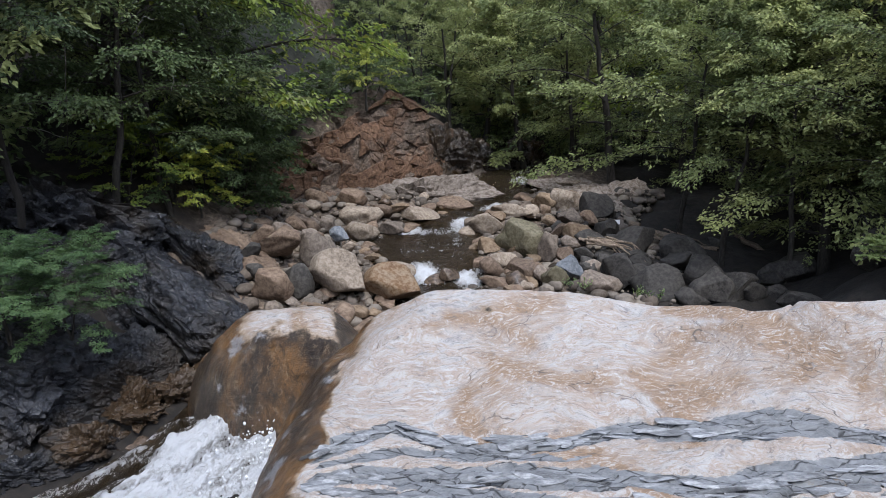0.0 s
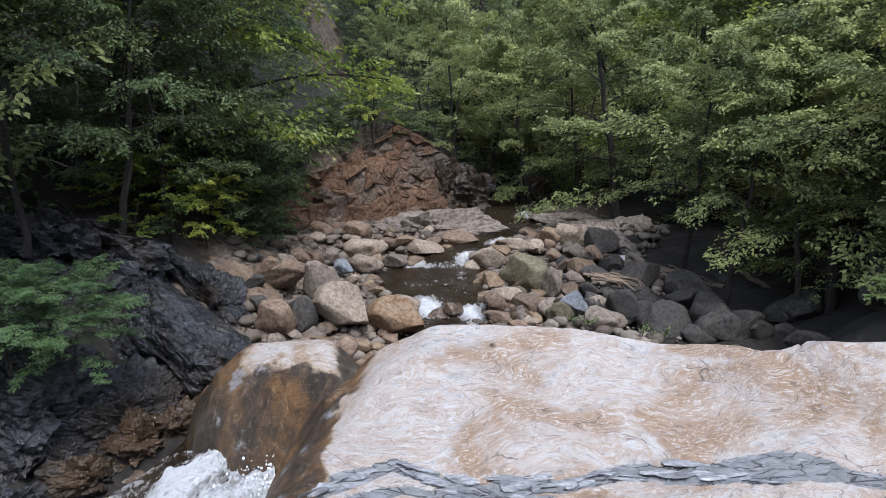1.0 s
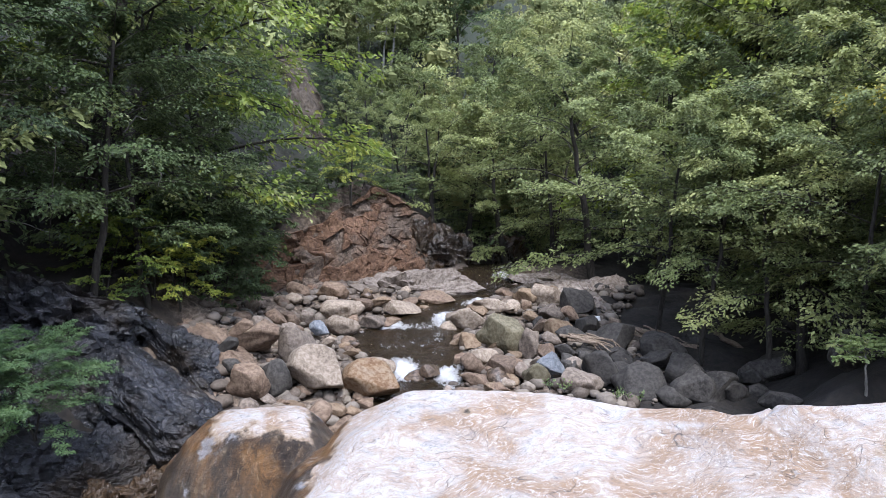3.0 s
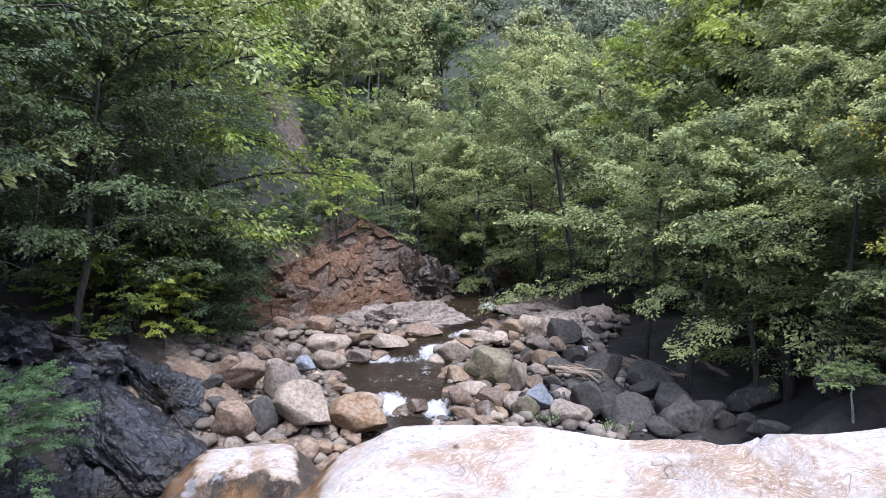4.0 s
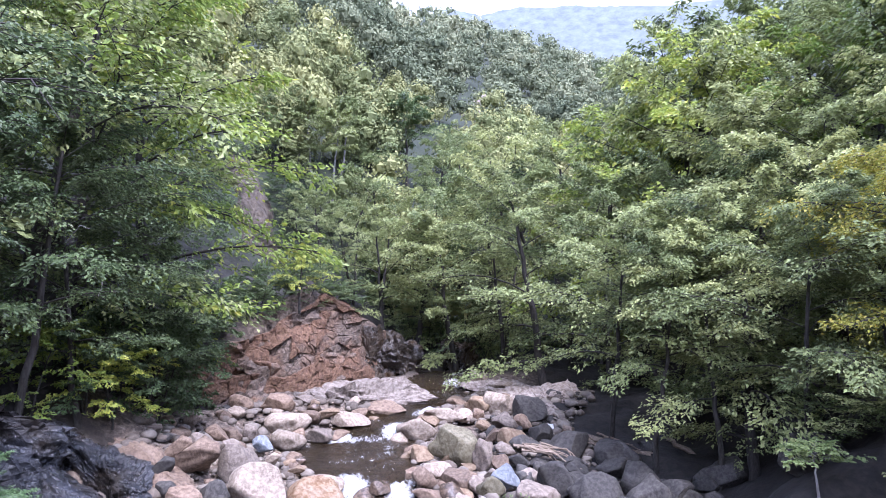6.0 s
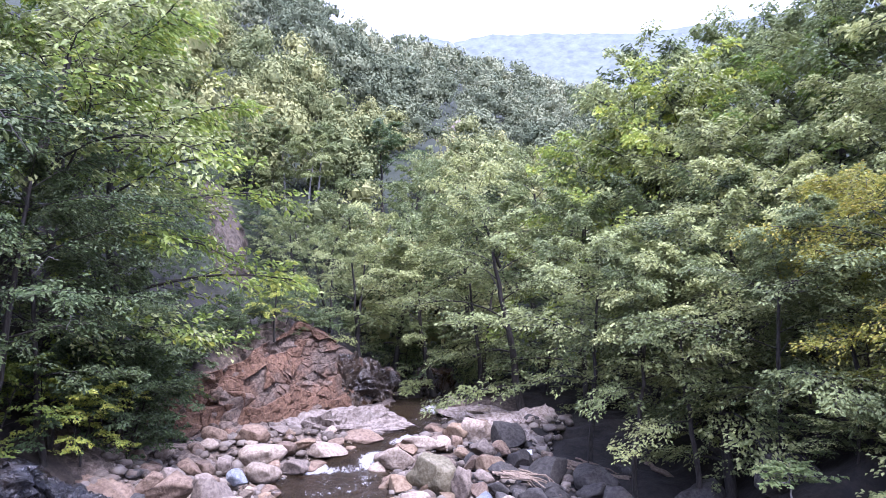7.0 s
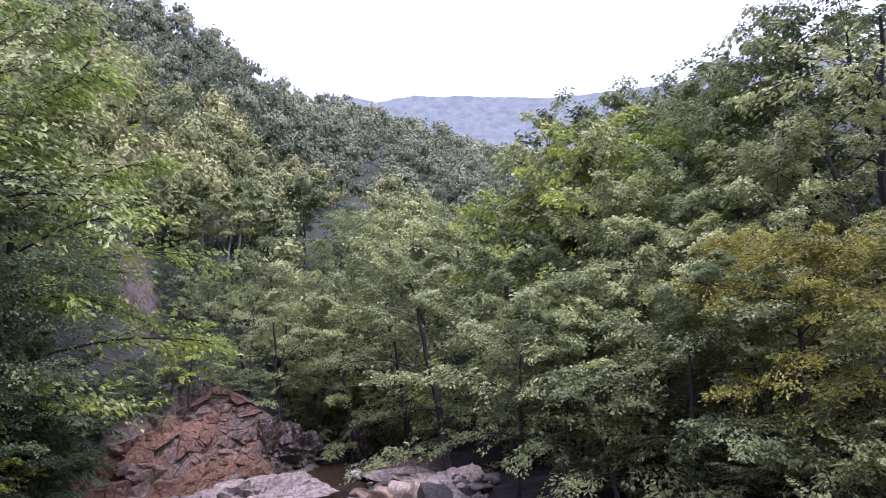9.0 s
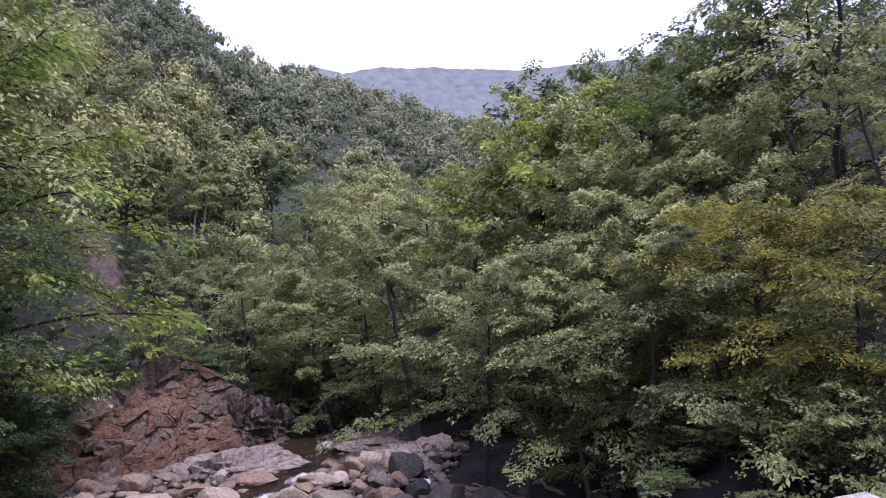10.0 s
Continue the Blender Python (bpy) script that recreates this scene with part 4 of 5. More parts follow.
def cells(a, b, count, seed, wide, high, stretch=1.0):
    """Joint blocks of a rock face: the depth, the tilt and the edge of each."""
    rs = np.random.RandomState(seed)
    at = rs.rand(count, 2) * [wide, high]
    depth, tilt = rs.rand(count), rs.normal(size=(count, 2))
    d2 = (a[..., None] - at[:, 0]) ** 2 + ((b[..., None] - at[:, 1]) * stretch) ** 2
    pair = np.sqrt(np.sort(d2, -1)[..., :2])
    who = d2.argmin(-1)
    lean = tilt[who, 0] * (a - at[who, 0]) + tilt[who, 1] * (b - at[who, 1])
    return depth[who], lean, pair[..., 1] - pair[..., 0]


def build_cliff():
    nu, nv = 260, 160
    U, V = np.meshgrid(np.linspace(0, 1, nu), np.linspace(0, 1, nv))
    px, py = np.interp(U, CLIFF_U, CLIFF_X), np.interp(U, CLIFF_U, CLIFF_Y)
    hgt = np.interp(U, CLIFF_U, CLIFF_H) * (1 + 0.10 * fbm(U * 6, 0 * U + 3, 0 * U, 3))
    a, b = U * 11.5, V * hgt
    a2, b2 = a + 0.28 * b + 0.10 * fbm(a, b, 0 * a, 3), b - 0.15 * a + 0.10 * fbm(a + 9, b, 0 * a, 3)
    d1, t1, g1 = cells(a2, b2 + 2, 95, 9, 13, 8, 1.5)
    d2, t2, g2 = cells(a2 + 0.1, b2 + 2, 900, 10, 13, 8, 1.6)
    push = 0.32 * d1 + 0.20 * t1 + 0.09 * d2 + 0.09 * t2 - 0.06 * smooth(g1, 0.06, 0.0) - 0.03 * smooth(g2, 0.04, 0.0)
    push = push + 0.6 * fbm(a * 0.3, b * 0.4, 0 * a, 2) + 0.05 * fbm(a * 3, b * 3, 0 * a, 3)
    top = smooth(V, 0.9, 1.0)
    lean = 0.30 * b + 0.9 * top
    side = smooth(U, 0.93, 1.0)
    X = px + 0.35 * push * (1 - side)
    Y = py + lean - push * 0.75
    Z = np.interp(U, [0, 1], [0.3, 0.7]) + b - 0.35 * top
    me = mesh_from("cliff", np.stack([X, Y, Z], -1).reshape(-1, 3), grid_faces(nu, nv), CLIFF, smooth=False, attrs={"tone": d1})
    return tagged(new("cliff", me), "rusty orange cliff of fractured rock blocks above the stream", "cliff")


cliff = build_cliff()


def cliff_blocks():
    """Loose and jutting blocks of the fractured face."""
    rs = np.random.RandomState(77)
    shapes = []
    for i in range(8):
        v, fc = stone_shape(300 + i, 2, 16, 0.3)
        shapes.append(mesh_from("rock_block", v, fc, CLIFF, smooth=False))
    for _ in range(110):
        u, v = rs.rand() * 0.93, rs.rand() ** 1.6
        x, y, h = np.interp(u, CLIFF_U, CLIFF_X), np.interp(u, CLIFF_U, CLIFF_Y), np.interp(u, CLIFF_U, CLIFF_H)
        a = (0.10 + 0.6 * rs.rand() ** 2.5) * (1.1 - 0.4 * v)
        ob = new("rock_block", shapes[rs.randint(8)])
        ob.parent = cliff
        ob.matrix_basis = pose(x - 0.06 * v * h, y + 0.30 * v * h + a * 0.25, 0.4 + v * h, rs.uniform(-25, 25), rs.uniform(-35, 35), 35 + rs.uniform(-40, 40)) @ Matrix.Diagonal((a * rs.uniform(0.8, 1.4), a * 0.9, a * rs.uniform(0.7, 1.3), 1))


def build_scar():
    nu, nv = 60, 70
    U, V = np.meshgrid(np.linspace(0, 1, nu), np.linspace(0, 1, nv))
    az = np.radians(-9.6 - 2.5 * V + (U - 0.5) * (4.4 - 2.0 * V) + 0.35 * fbm(V * 7, U * 2, 0 * U, 3))
    r = 42 + 9 * V
    X, Y = r * np.sin(az), r * np.cos(az)
    Z = ground_height(X, Y) + 0.9 + 0.5 * fbm(X * 0.9, Y * 0.9, 0 * X, 4) - 1.2 * (2 * U - 1) ** 4 - 2.4 * smooth(V, 0.14, 0.0) - 1.6 * smooth(V, 0.9, 1.0)
    me = mesh_from("bare_slope", np.stack([X, Y, Z], -1).reshape(-1, 3), grid_faces(nu, nv), SCAR, smooth=False)
    tagged(new("bare_slope", me), "bare brown earth scar on the wooded slope", "ground", kind="structure")


build_scar()


# ---- trees ----
def tube(path, radii, sides):
    """Rings round a path; returns verts and quads."""
    path, radii = np.asarray(path, float), np.asarray(radii, float)
    t = np.gradient(path, axis=0)
    t /= np.linalg.norm(t, axis=1)[:, None] + 1e-9
    ref = np.where(np.abs(t[:, 2:3]) > 0.9, [[1.0, 0, 0]], [[0, 0, 1.0]])
    u = np.cross(t, ref)
    u /= np.linalg.norm(u, axis=1)[:, None] + 1e-9
    v = np.cross(t, u)
    ang = np.linspace(0, 2 * np.pi, sides, endpoint=False)
    ring = path[:, None] + radii[:, None, None] * (np.cos(ang)[None, :, None] * u[:, None] + np.sin(ang)[None, :, None] * v[:, None])
    return ring.reshape(-1, 3), grid_faces(sides, len(path), wrap=True)


class Wood:
    def __init__(self):
        self.v, self.f, self.n = [], [], 0

    def add(self, path, radii, sides):
        v, fc = tube(path, radii, sides)
        self.v.append(v)
        self.f.append(fc + self.n)
        self.n += len(v)


def leaf_quads(centre, along, normal, size, wide=0.55):
    """Folded leaves, four corners each: base, side, tip, side."""
    along = along / (np.linalg.norm(along, axis=1)[:, None] + 1e-9)
    side = np.cross(normal, along)
    side /= np.linalg.norm(side, axis=1)[:, None] + 1e-9
    up = np.cross(along, side)
    s = size[:, None]
    base, tip = centre - along * s * 0.5, centre + along * s * 0.5 - up * s * 0.12
    l = centre + side * s * wide * 0.5 + up * s * 0.10
    r = centre - side * s * wide * 0.5 + up * s * 0.10
    v = np.stack([base, r, tip, l], 1).reshape(-1, 3)
    return v, np.arange(len(v)).reshape(-1, 4)


def grow(seed, base, radius, limbs, subs, leaves, leaf, trunk_r, flat=0.45, multi=1, lean=0.06, up=0.42, low=0.75, twigs=True, root=-0.6):
    """A tree 10 m high: trunk, arching limbs in tiers, side twigs, and leaves in flat sprays."""
    rs = np.random.RandomState(seed)
    H = 10.0
    wood = Wood()
    C, AL, NO, SZ = [], [], [], []
    for stem in range(multi):
        off = np.array([rs.normal() * lean, rs.normal() * lean])
        if multi > 1:
            off = off + 0.25 * np.array([np.cos(stem * 6.283 / multi), np.sin(stem * 6.283 / multi)])
        zz = np.linspace(root, H * 0.8, 12)
        wob = np.cumsum(rs.normal(size=(12, 2)) * 0.07, 0)
        path = np.c_[off[0] * zz * (zz > 0) + wob[:, 0], off[1] * zz * (zz > 0) + wob[:, 1], zz]
        wood.add(path, trunk_r / multi ** 0.5 * (1.05 - np.clip(zz, 0, H) / H) ** 0.8 + 0.01, 7)
        for i in range(limbs // multi):
            rel = ((i + rs.rand()) / (limbs // multi)) ** 0.64
            h = base + (H - base) * rel
            p0 = np.array([np.interp(h, zz, path[:, 0]), np.interp(h, zz, path[:, 1]), h])
            a = i * 2.4 + rs.normal() * 0.4 + stem * 2
            out = np.array([np.cos(a), np.sin(a), 0])
            L = radius * (low + (1 - low) * np.sin(np.pi * min(1, rel * 0.9 + 0.15))) * (1 - 0.5 * rel ** 3) * rs.uniform(0.7, 1.2)
            rise = up * rs.uniform(0.6, 1.9) * min(1, 0.3 + 1.4 * rel) + 0.65 * rel ** 2.5
            droop = 0.45 * rs.uniform(0.5, 1.3)
            bend = rs.normal() * 0.25
            s = np.linspace(0, 1, 6)
            perp = np.array([-out[1], out[0], 0])
            limb = p0 + np.outer(L * s, out) + np.outer(L * bend * s ** 2, perp) + np.outer(L * (rise * s - droop * s ** 2), [0, 0, 1])
            wood.add(limb, np.linspace(trunk_r * 0.33 * (1.1 - rel), 0.012, 6), 4)
            for j in range(subs):
                q = 0.2 + 0.8 * (j + rs.rand()) / subs
                b0 = np.array([np.interp(q, s, limb[:, m]) for m in range(3)])
                sg = 1 if j % 2 else -1
                ang = sg * rs.uniform(0.5, 1.2) * (1.1 - 0.6 * q)
                dr = out * np.cos(ang) + perp * np.sin(ang) + np.array([0, 0, rs.normal() * 0.24 + 0.04])
                l = L * 0.36 * (1.15 - 0.55 * q) * rs.uniform(0.6, 1.3) + 0.15
                tw = b0 + np.outer(l * np.array([0, 0.5, 1]), dr) - np.outer(l * 0.16 * np.array([0, 0.25, 1]), [0, 0, 1])
                if twigs:
                    wood.add(tw[::2], [0.014, 0.004], 3)
                m = max(3, int(leaves * rs.uniform(0.6, 1.4)))
                t = rs.rand(m) ** 0.8
                wd = np.where(rs.rand(m) < 0.5, 1, -1) * rs.rand(m) ** 0.7 * (0.10 + 0.26 * l * (1 - t * 0.6))
                sd = np.cross(dr, [0, 0, 1.0])
                c = b0 + np.outer(t * l, dr) + np.outer(wd, sd) + rs.normal(size=(m, 3)) * [0.06, 0.06, 0.09]
                c[:, 2] -= 0.16 * l * t ** 2 + 0.25 * np.abs(wd) ** 1.5
                C.append(c)
                AL.append(dr + np.outer(np.sign(wd) * 0.8, sd) + rs.normal(size=(m, 3)) * 0.35 + [0, 0, -0.45])
                NO.append(np.array([0, 0, 0.75]) + out * 0.45 + rs.normal(size=(m, 3)) * flat)
                SZ.append(leaf * rs.uniform(0.65, 1.25, m))
    lv, lf = leaf_quads(np.concatenate(C), np.concatenate(AL), np.concatenate(NO), np.concatenate(SZ))
    return np.concatenate(wood.v), np.concatenate(wood.f), lv, lf


def make_tree(name, label, leaf_material, bark, **shape):
    wv, wf, lv, lf = grow(**shape)
    root = new(name)
    for part_name, v, fc, mat, sm in (("trunk", wv, wf, bark, True), ("crown", lv, lf, leaf_material, False)):
        ob = new(part_name, mesh_from(part_name, v, fc, mat, sm))
        ob.parent = root
    return tagged(root, label, "tree")


KINDS = {
    "A": [make_tree("tree", "broadleaf tree with tiered sprays of green leaves", LEAF["A"], BARK, seed=1, base=0.9, radius=4.2, limbs=18, subs=15, leaves=36, leaf=0.19, flat=0.36, trunk_r=0.2)],
    "B": [make_tree("tree", "spreading green tree with layered branches on the bank", LEAF["A"], BARK, seed=2, base=0.6, radius=4.6, limbs=18, subs=15, leaves=36, leaf=0.19, flat=0.36, trunk_r=0.22, multi=2, lean=0.1)],
    "C": [make_tree("tree", "leaning green tree with drooping leafy branches", LEAF["A"], BARK, seed=3, base=0.5, radius=4.9, limbs=18, subs=15, leaves=36, leaf=0.19, flat=0.36, trunk_r=0.2, lean=0.12, up=0.35)],
    "H": [make_tree("tree", "tree with leafy boughs spreading high over the dark bank", LEAF["A"], BARK, seed=16, base=2.3, radius=4.9, limbs=17, subs=16, leaves=37, leaf=0.19, flat=0.36, trunk_r=0.12, lean=0.1, up=0.38, root=-3.0)],
    "K": [make_tree("tree", "dark tree with broad leaves high over the cascade", LEAF["F"], BARK, seed=26, base=2.3, radius=4.9, limbs=20, subs=15, leaves=56, leaf=0.11, trunk_r=0.12, lean=0.1, up=0.38, root=-3.0)],
    "D": [make_tree("tree", "green broadleaf tree standing in the valley woods", LEAF["A"], BARK, seed=17, base=0.8, radius=4.3, limbs=22, subs=12, leaves=23, leaf=0.23, twigs=False, trunk_r=0.2)],
    "E": [make_tree("tree", "tall green tree with a rounded layered crown", LEAF["A"], BARK, seed=18, base=0.7, radius=4.6, limbs=22, subs=12, leaves=23, leaf=0.23, twigs=False, trunk_r=0.2, multi=2, lean=0.08)],
    "Z": [make_tree("tree", "tree in the woods with yellowing leaves", LEAF["Y"], BARK, seed=19, base=0.8, radius=4.3, limbs=21, subs=12, leaves=23, leaf=0.23, twigs=False, trunk_r=0.2)],
    "V": [make_tree("tree", "tree with a high crown of bright yellow-green leaves", LEAF["V"], BARK, seed=20, base=4.2, radius=5.2, limbs=24, subs=14, leaves=48, leaf=0.15, trunk_r=0.18, root=-1.0)],
    "Y": [make_tree("tree", "tree with yellow-green leaves turning early", LEAF["Y"], BARK, seed=4, base=0.8, radius=4.4, limbs=19, subs=14, leaves=34, leaf=0.19, trunk_r=0.2)],
    "L": [make_tree("tree", "rounded tree with light green leaves", LEAF["L"], BARK, seed=5, base=2.0, radius=4.2, limbs=24, subs=12, leaves=36, leaf=0.26, trunk_r=0.18, flat=0.5)],
    "T": [make_tree("tree", "tall slender tree with a bare pale trunk", LEAF["A"], PALE_BARK, seed=6, base=5.6, radius=2.6, limbs=16, subs=9, leaves=30, leaf=0.26, trunk_r=0.14)],
    "F": [make_tree("tree", "tree with broad glossy leaves overhanging the bank", LEAF["F"], BARK, seed=8, base=1.3, radius=4.6, limbs=23, subs=15, leaves=38, leaf=0.175, root=-2.5, trunk_r=0.12, lean=0.1, flat=0.45)],
    "y": [make_tree("tree", "small maple with yellow-green leaves over the cliff", LEAF["Y"], BARK, seed=9, base=3.0, radius=6.0, limbs=18, subs=10, leaves=30, leaf=0.26, trunk_r=0.22, up=0.3)],
    "b": [make_tree("shrub", "leafy green shrub hanging over the bank", LEAF["F"], BARK, seed=10, base=0.3, radius=7.5, limbs=24, subs=10, leaves=24, leaf=0.42, trunk_r=0.2, multi=2, flat=0.5)],
    "g": [make_tree("shrub", "yellow-green shrub hanging under the broad-leaved trees", LEAF["Y"], BARK, seed=33, base=0.3, radius=6.5, limbs=26, subs=10, leaves=30, leaf=0.4, trunk_r=0.15, multi=2, flat=0.5)],
    "u": [make_tree("shrub", "shaded green shrub at the foot of the trees", LEAF["A"], BARK, seed=23, base=0.3, radius=7.5, limbs=24, subs=10, leaves=26, leaf=0.33, trunk_r=0.15, multi=2, flat=0.5, root=-1.5)],
    "p": [make_tree("sapling", "slender sapling with a flat pale green crown", LEAF["L"], PALE_BARK, seed=14, base=6.0, radius=4.6, limbs=16, subs=8, leaves=16, leaf=0.5, trunk_r=0.16, up=0.3)],
    "s": [make_tree("shrub", "blue-green feathery shrub above the cascade", LEAF["s"], BARK, seed=12, base=0.3, radius=6.5, limbs=30, subs=12, leaves=50, leaf=0.24, trunk_r=0.15, multi=2, flat=0.35)],
}
USED = set()


def plant(kind, x, y, top, turn, foot=None):
    """One tree with its foot on the ground and its top at the given height."""
    first = KINDS[kind][0]
    z = float(ground_height(np.array(x), np.array(y)))
    z = z if foot is None else foot
    k = max(0.12, (top - z) / 10.6)
    wide = min(k, 1.0 + 0.65 * (k - 1)) if k > 1 else max(k, 0.2)
    m = pose(x, y, z, 0, 0, turn) @ Matrix.Diagonal((wide, wide, k, 1))
    if kind in USED:
        f = first.scale
        return copy_thing(first, m @ Matrix.Diagonal((1 / f[0], 1 / f[1], 1 / f[2], 1)))
    USED.add(kind)
    first.matrix_basis = m
    return first


plant("H", 10.8, 29.6, 11.8, 175, foot=1.9)
plant("C", 8.3, 30.8, 11.6, 196, foot=1.1)
plant("H", 8.8, 22.9, 8.9, 25, foot=0.7)
plant("H", 9.3, 20.6, 8.0, 67, foot=1.0)
plant("H", 10.6, 19.0, 7.9, 211, foot=0.9)
plant("A", 11.5, 18.8, 9.2, 103)
plant("H", 12.0, 16.6, 8.4, 348)
plant("H", 13.1, 15.1, 8.9, 185)
plant("V", 12.9, 13.6, 9.2, 23)
plant("K", 15.6, 11.2, 8.5, 72)
plant("V", 14.2, 11.9, 9.0, 345)
plant("H", 11.4, 23.4, 8.4, 42)
plant("B", 13.8, 20.8, 10.6, 218)
plant("C", 15.1, 18.7, 10.8, 167)
plant("Z", 12.7, 34.8, 15.6, 68)
plant("E", 12.0, 39.2, 15.5, 0)
plant("D", 15.0, 33.8, 15.3, 75)
plant("D", 17.3, 33.9, 18.4, 311)
plant("E", 22.1, 36.9, 22.6, 250)
plant("D", 24.9, 36.3, 23.5, 6)
plant("E", 27.7, 35.5, 23.9, 275)
plant("Z", 16.8, 31.8, 18.8, 44)
plant("D", 19.2, 33.9, 20.3, 191)
plant("E", 22.0, 34.6, 22.1, 325)
plant("D", 25.3, 34.8, 23.1, 312)
plant("D", 26.4, 31.4, 22.3, 152)
plant("E", 25.9, 27.8, 22.2, 183)
plant("D", 25.6, 23.9, 23.5, 112)
plant("D", 25.6, 20.8, 22.5, 251)
plant("B", 26.0, 16.9, 20.8, 189)
plant("B", 13.6, 27.9, 11.2, 290)
plant("C", 15.0, 26.0, 13.2, 312)
plant("A", 16.5, 24.5, 14.2, 201)
plant("B", 17.9, 22.9, 14.0, 38)
plant("C", 18.7, 20.8, 14.3, 260)
plant("A", 19.0, 17.7, 14.1, 137)
plant("B", 21.0, 15.3, 15.2, 343)
plant("E", 1.2, 47.0, 15.7, 195)
plant("D", 4.4, 50.8, 17.9, 72)
plant("L", 2.6, 59.9, 24.0, 339)
plant("D", 7.8, 55.5, 19.7, 257)
plant("E", 11.0, 51.8, 18.9, 192)
plant("D", 13.8, 48.1, 18.2, 349)
plant("D", -2.0, 56.0, 18.6, 92)
plant("T", -3.5, 49.9, 20.0, 252)
plant("T", -5.3, 50.7, 20.8, 71)
plant("T", -3.0, 53.9, 22.2, 279)
plant("b", -8.6, 26.9, 5.6, 233)
plant("b", -8.5, 25.2, 6.0, 291)
plant("b", -5.5, 31.0, 6.8, 317)
plant("Y", -11.2, 29.4, 14.8, 151)
plant("Y", -8.8, 25.5, 17.7, 92)
plant("D", -3.7, 42.8, 12.5, 247)
plant("D", -5.6, 45.7, 12.6, 224)
plant("E", -2.6, 44.9, 13.6, 149)
plant("Y", -9.6, 22.1, 17.9, 356)
plant("Z", -14.6, 36.0, 26.0, 67)
plant("Z", -12.6, 56.0, 27.5, 219)
plant("D", -8.1, 51.4, 21.6, 19)
plant("C", -10.3, 19.4, 16.9, 4)
plant("A", -11.2, 16.6, 15.9, 275)
plant("F", -7.5, 20.6, 8.5, 33)
plant("F", -8.0, 18.9, 9.7, 123)
plant("F", -8.9, 16.8, 11.4, 286, foot=3.4)
plant("F", -9.9, 14.5, 11.0, 185, foot=4.2)
plant("F", -8.2, 23.2, 7.4, 229)
plant("b", -7.7, 23.6, 4.9, 83)
plant("b", -7.2, 20.9, 4.7, 12)
plant("b", -7.2, 22.4, 4.3, 150)
plant("b", -8.2, 19.2, 5.0, 255)
plant("g", -7.5, 19.5, 4.2, 70)
plant("g", -9.0, 18.0, 4.9, 190)
plant("u", 0.6, 37.6, 5.6, 20)
plant("u", 3.0, 38.8, 5.6, 140)
plant("u", 5.6, 38.2, 5.4, 250)
plant("u", 8.0, 36.8, 5.4, 330)
plant("u", 10.6, 34.4, 5.2, 60)
plant("u", 12.6, 31.0, 5.2, 200)
plant("p", 10.3, 14.1, 2.3, 67)
plant("D", 23.7, 22.9, 20.7, 203)
plant("E", 23.0, 19.3, 21.0, 47)
plant("D", 23.6, 27.2, 19.9, 272)
plant("Z", 19.9, 26.4, 17.7, 12)
plant("u", 12.7, 22.1, 4.4, 349)
plant("u", 13.1, 19.5, 4.5, 107)
plant("u", 13.9, 17.7, 6.1, 233)
plant("u", 14.7, 16.3, 6.9, 332)
plant("u", 15.1, 14.6, 7.2, 323)
plant("u", 15.3, 12.9, 7.1, 110)
plant("b", -13.2, 48.1, 16.8, 142)
plant("b", -6.2, 46.6, 13.1, 124)
plant("u", 15.9, 21.8, 6.2, 276)
plant("u", 18.1, 18.7, 8.0, 309)
plant("u", 12.2, 15.9, 3.2, 315)
plant("u", 12.3, 14.4, 3.7, 35)
plant("u", 12.7, 13.4, 3.8, 304)
plant("u", 13.2, 12.3, 4.1, 260)
plant("u", 14.0, 11.3, 4.4, 299)
plant("B", 0.3, 35.5, 10.4, 250)
plant("E", -1.3, 37.5, 10.3, 54)
plant("D", 2.5, 37.9, 11.4, 43)
plant("A", 4.7, 35.7, 10.1, 215)
plant("B", 7.0, 34.3, 10.0, 39)
plant("E", 3.9, 40.8, 12.6, 131)
plant("D", 7.1, 40.4, 12.9, 335)
plant("F", -13.1, 15.1, 15.0, 285)
plant("K", -11.7, 10.9, 13.5, 136)
plant("D", 21.8, 39.4, 23.0, 54)
plant("E", 26.1, 40.3, 24.6, 166)
plant("D", 29.4, 32.7, 23.9, 198)
plant("E", 29.7, 28.2, 24.8, 149)
plant("D", 15.7, 38.9, 17.3, 44)
plant("D", -12.4, 30.6, 22.9, 135)
plant("E", -12.7, 26.1, 21.1, 209)
plant("y", -3.6, 30.9, 7.8, 40, foot=4.9)
plant("b", -3.3, 32.6, 7.2, 20, foot=5.4)
plant("b", -4.6, 31.6, 6.6, 130, foot=4.9)
plant("b", -2.2, 33.4, 6.2, 220, foot=4.9)
plant("b", -5.7, 30.6, 6.0, 300, foot=4.3)
plant("s", -7.6, 11.4, 3.0, 30, foot=1.5)
plant("s", -8.0, 11.0, 2.75, 140, foot=1.2)
plant("s", -7.3, 11.8, 2.7, 250, foot=1.0)
plant("b", -10.6, 43.2, 9.6, 15)
plant("b", -12.0, 45.3, 12.2, 80)
plant("b", -7.0, 43.6, 9.0, 200)
plant("b", -7.3, 48.2, 14.4, 310)
plant("b", -11.6, 49.6, 17.0, 260)
plant("D", -6.4, 50.0, 17.5, 120)
plant("D", -8.6, 54.5, 22.5, 320)


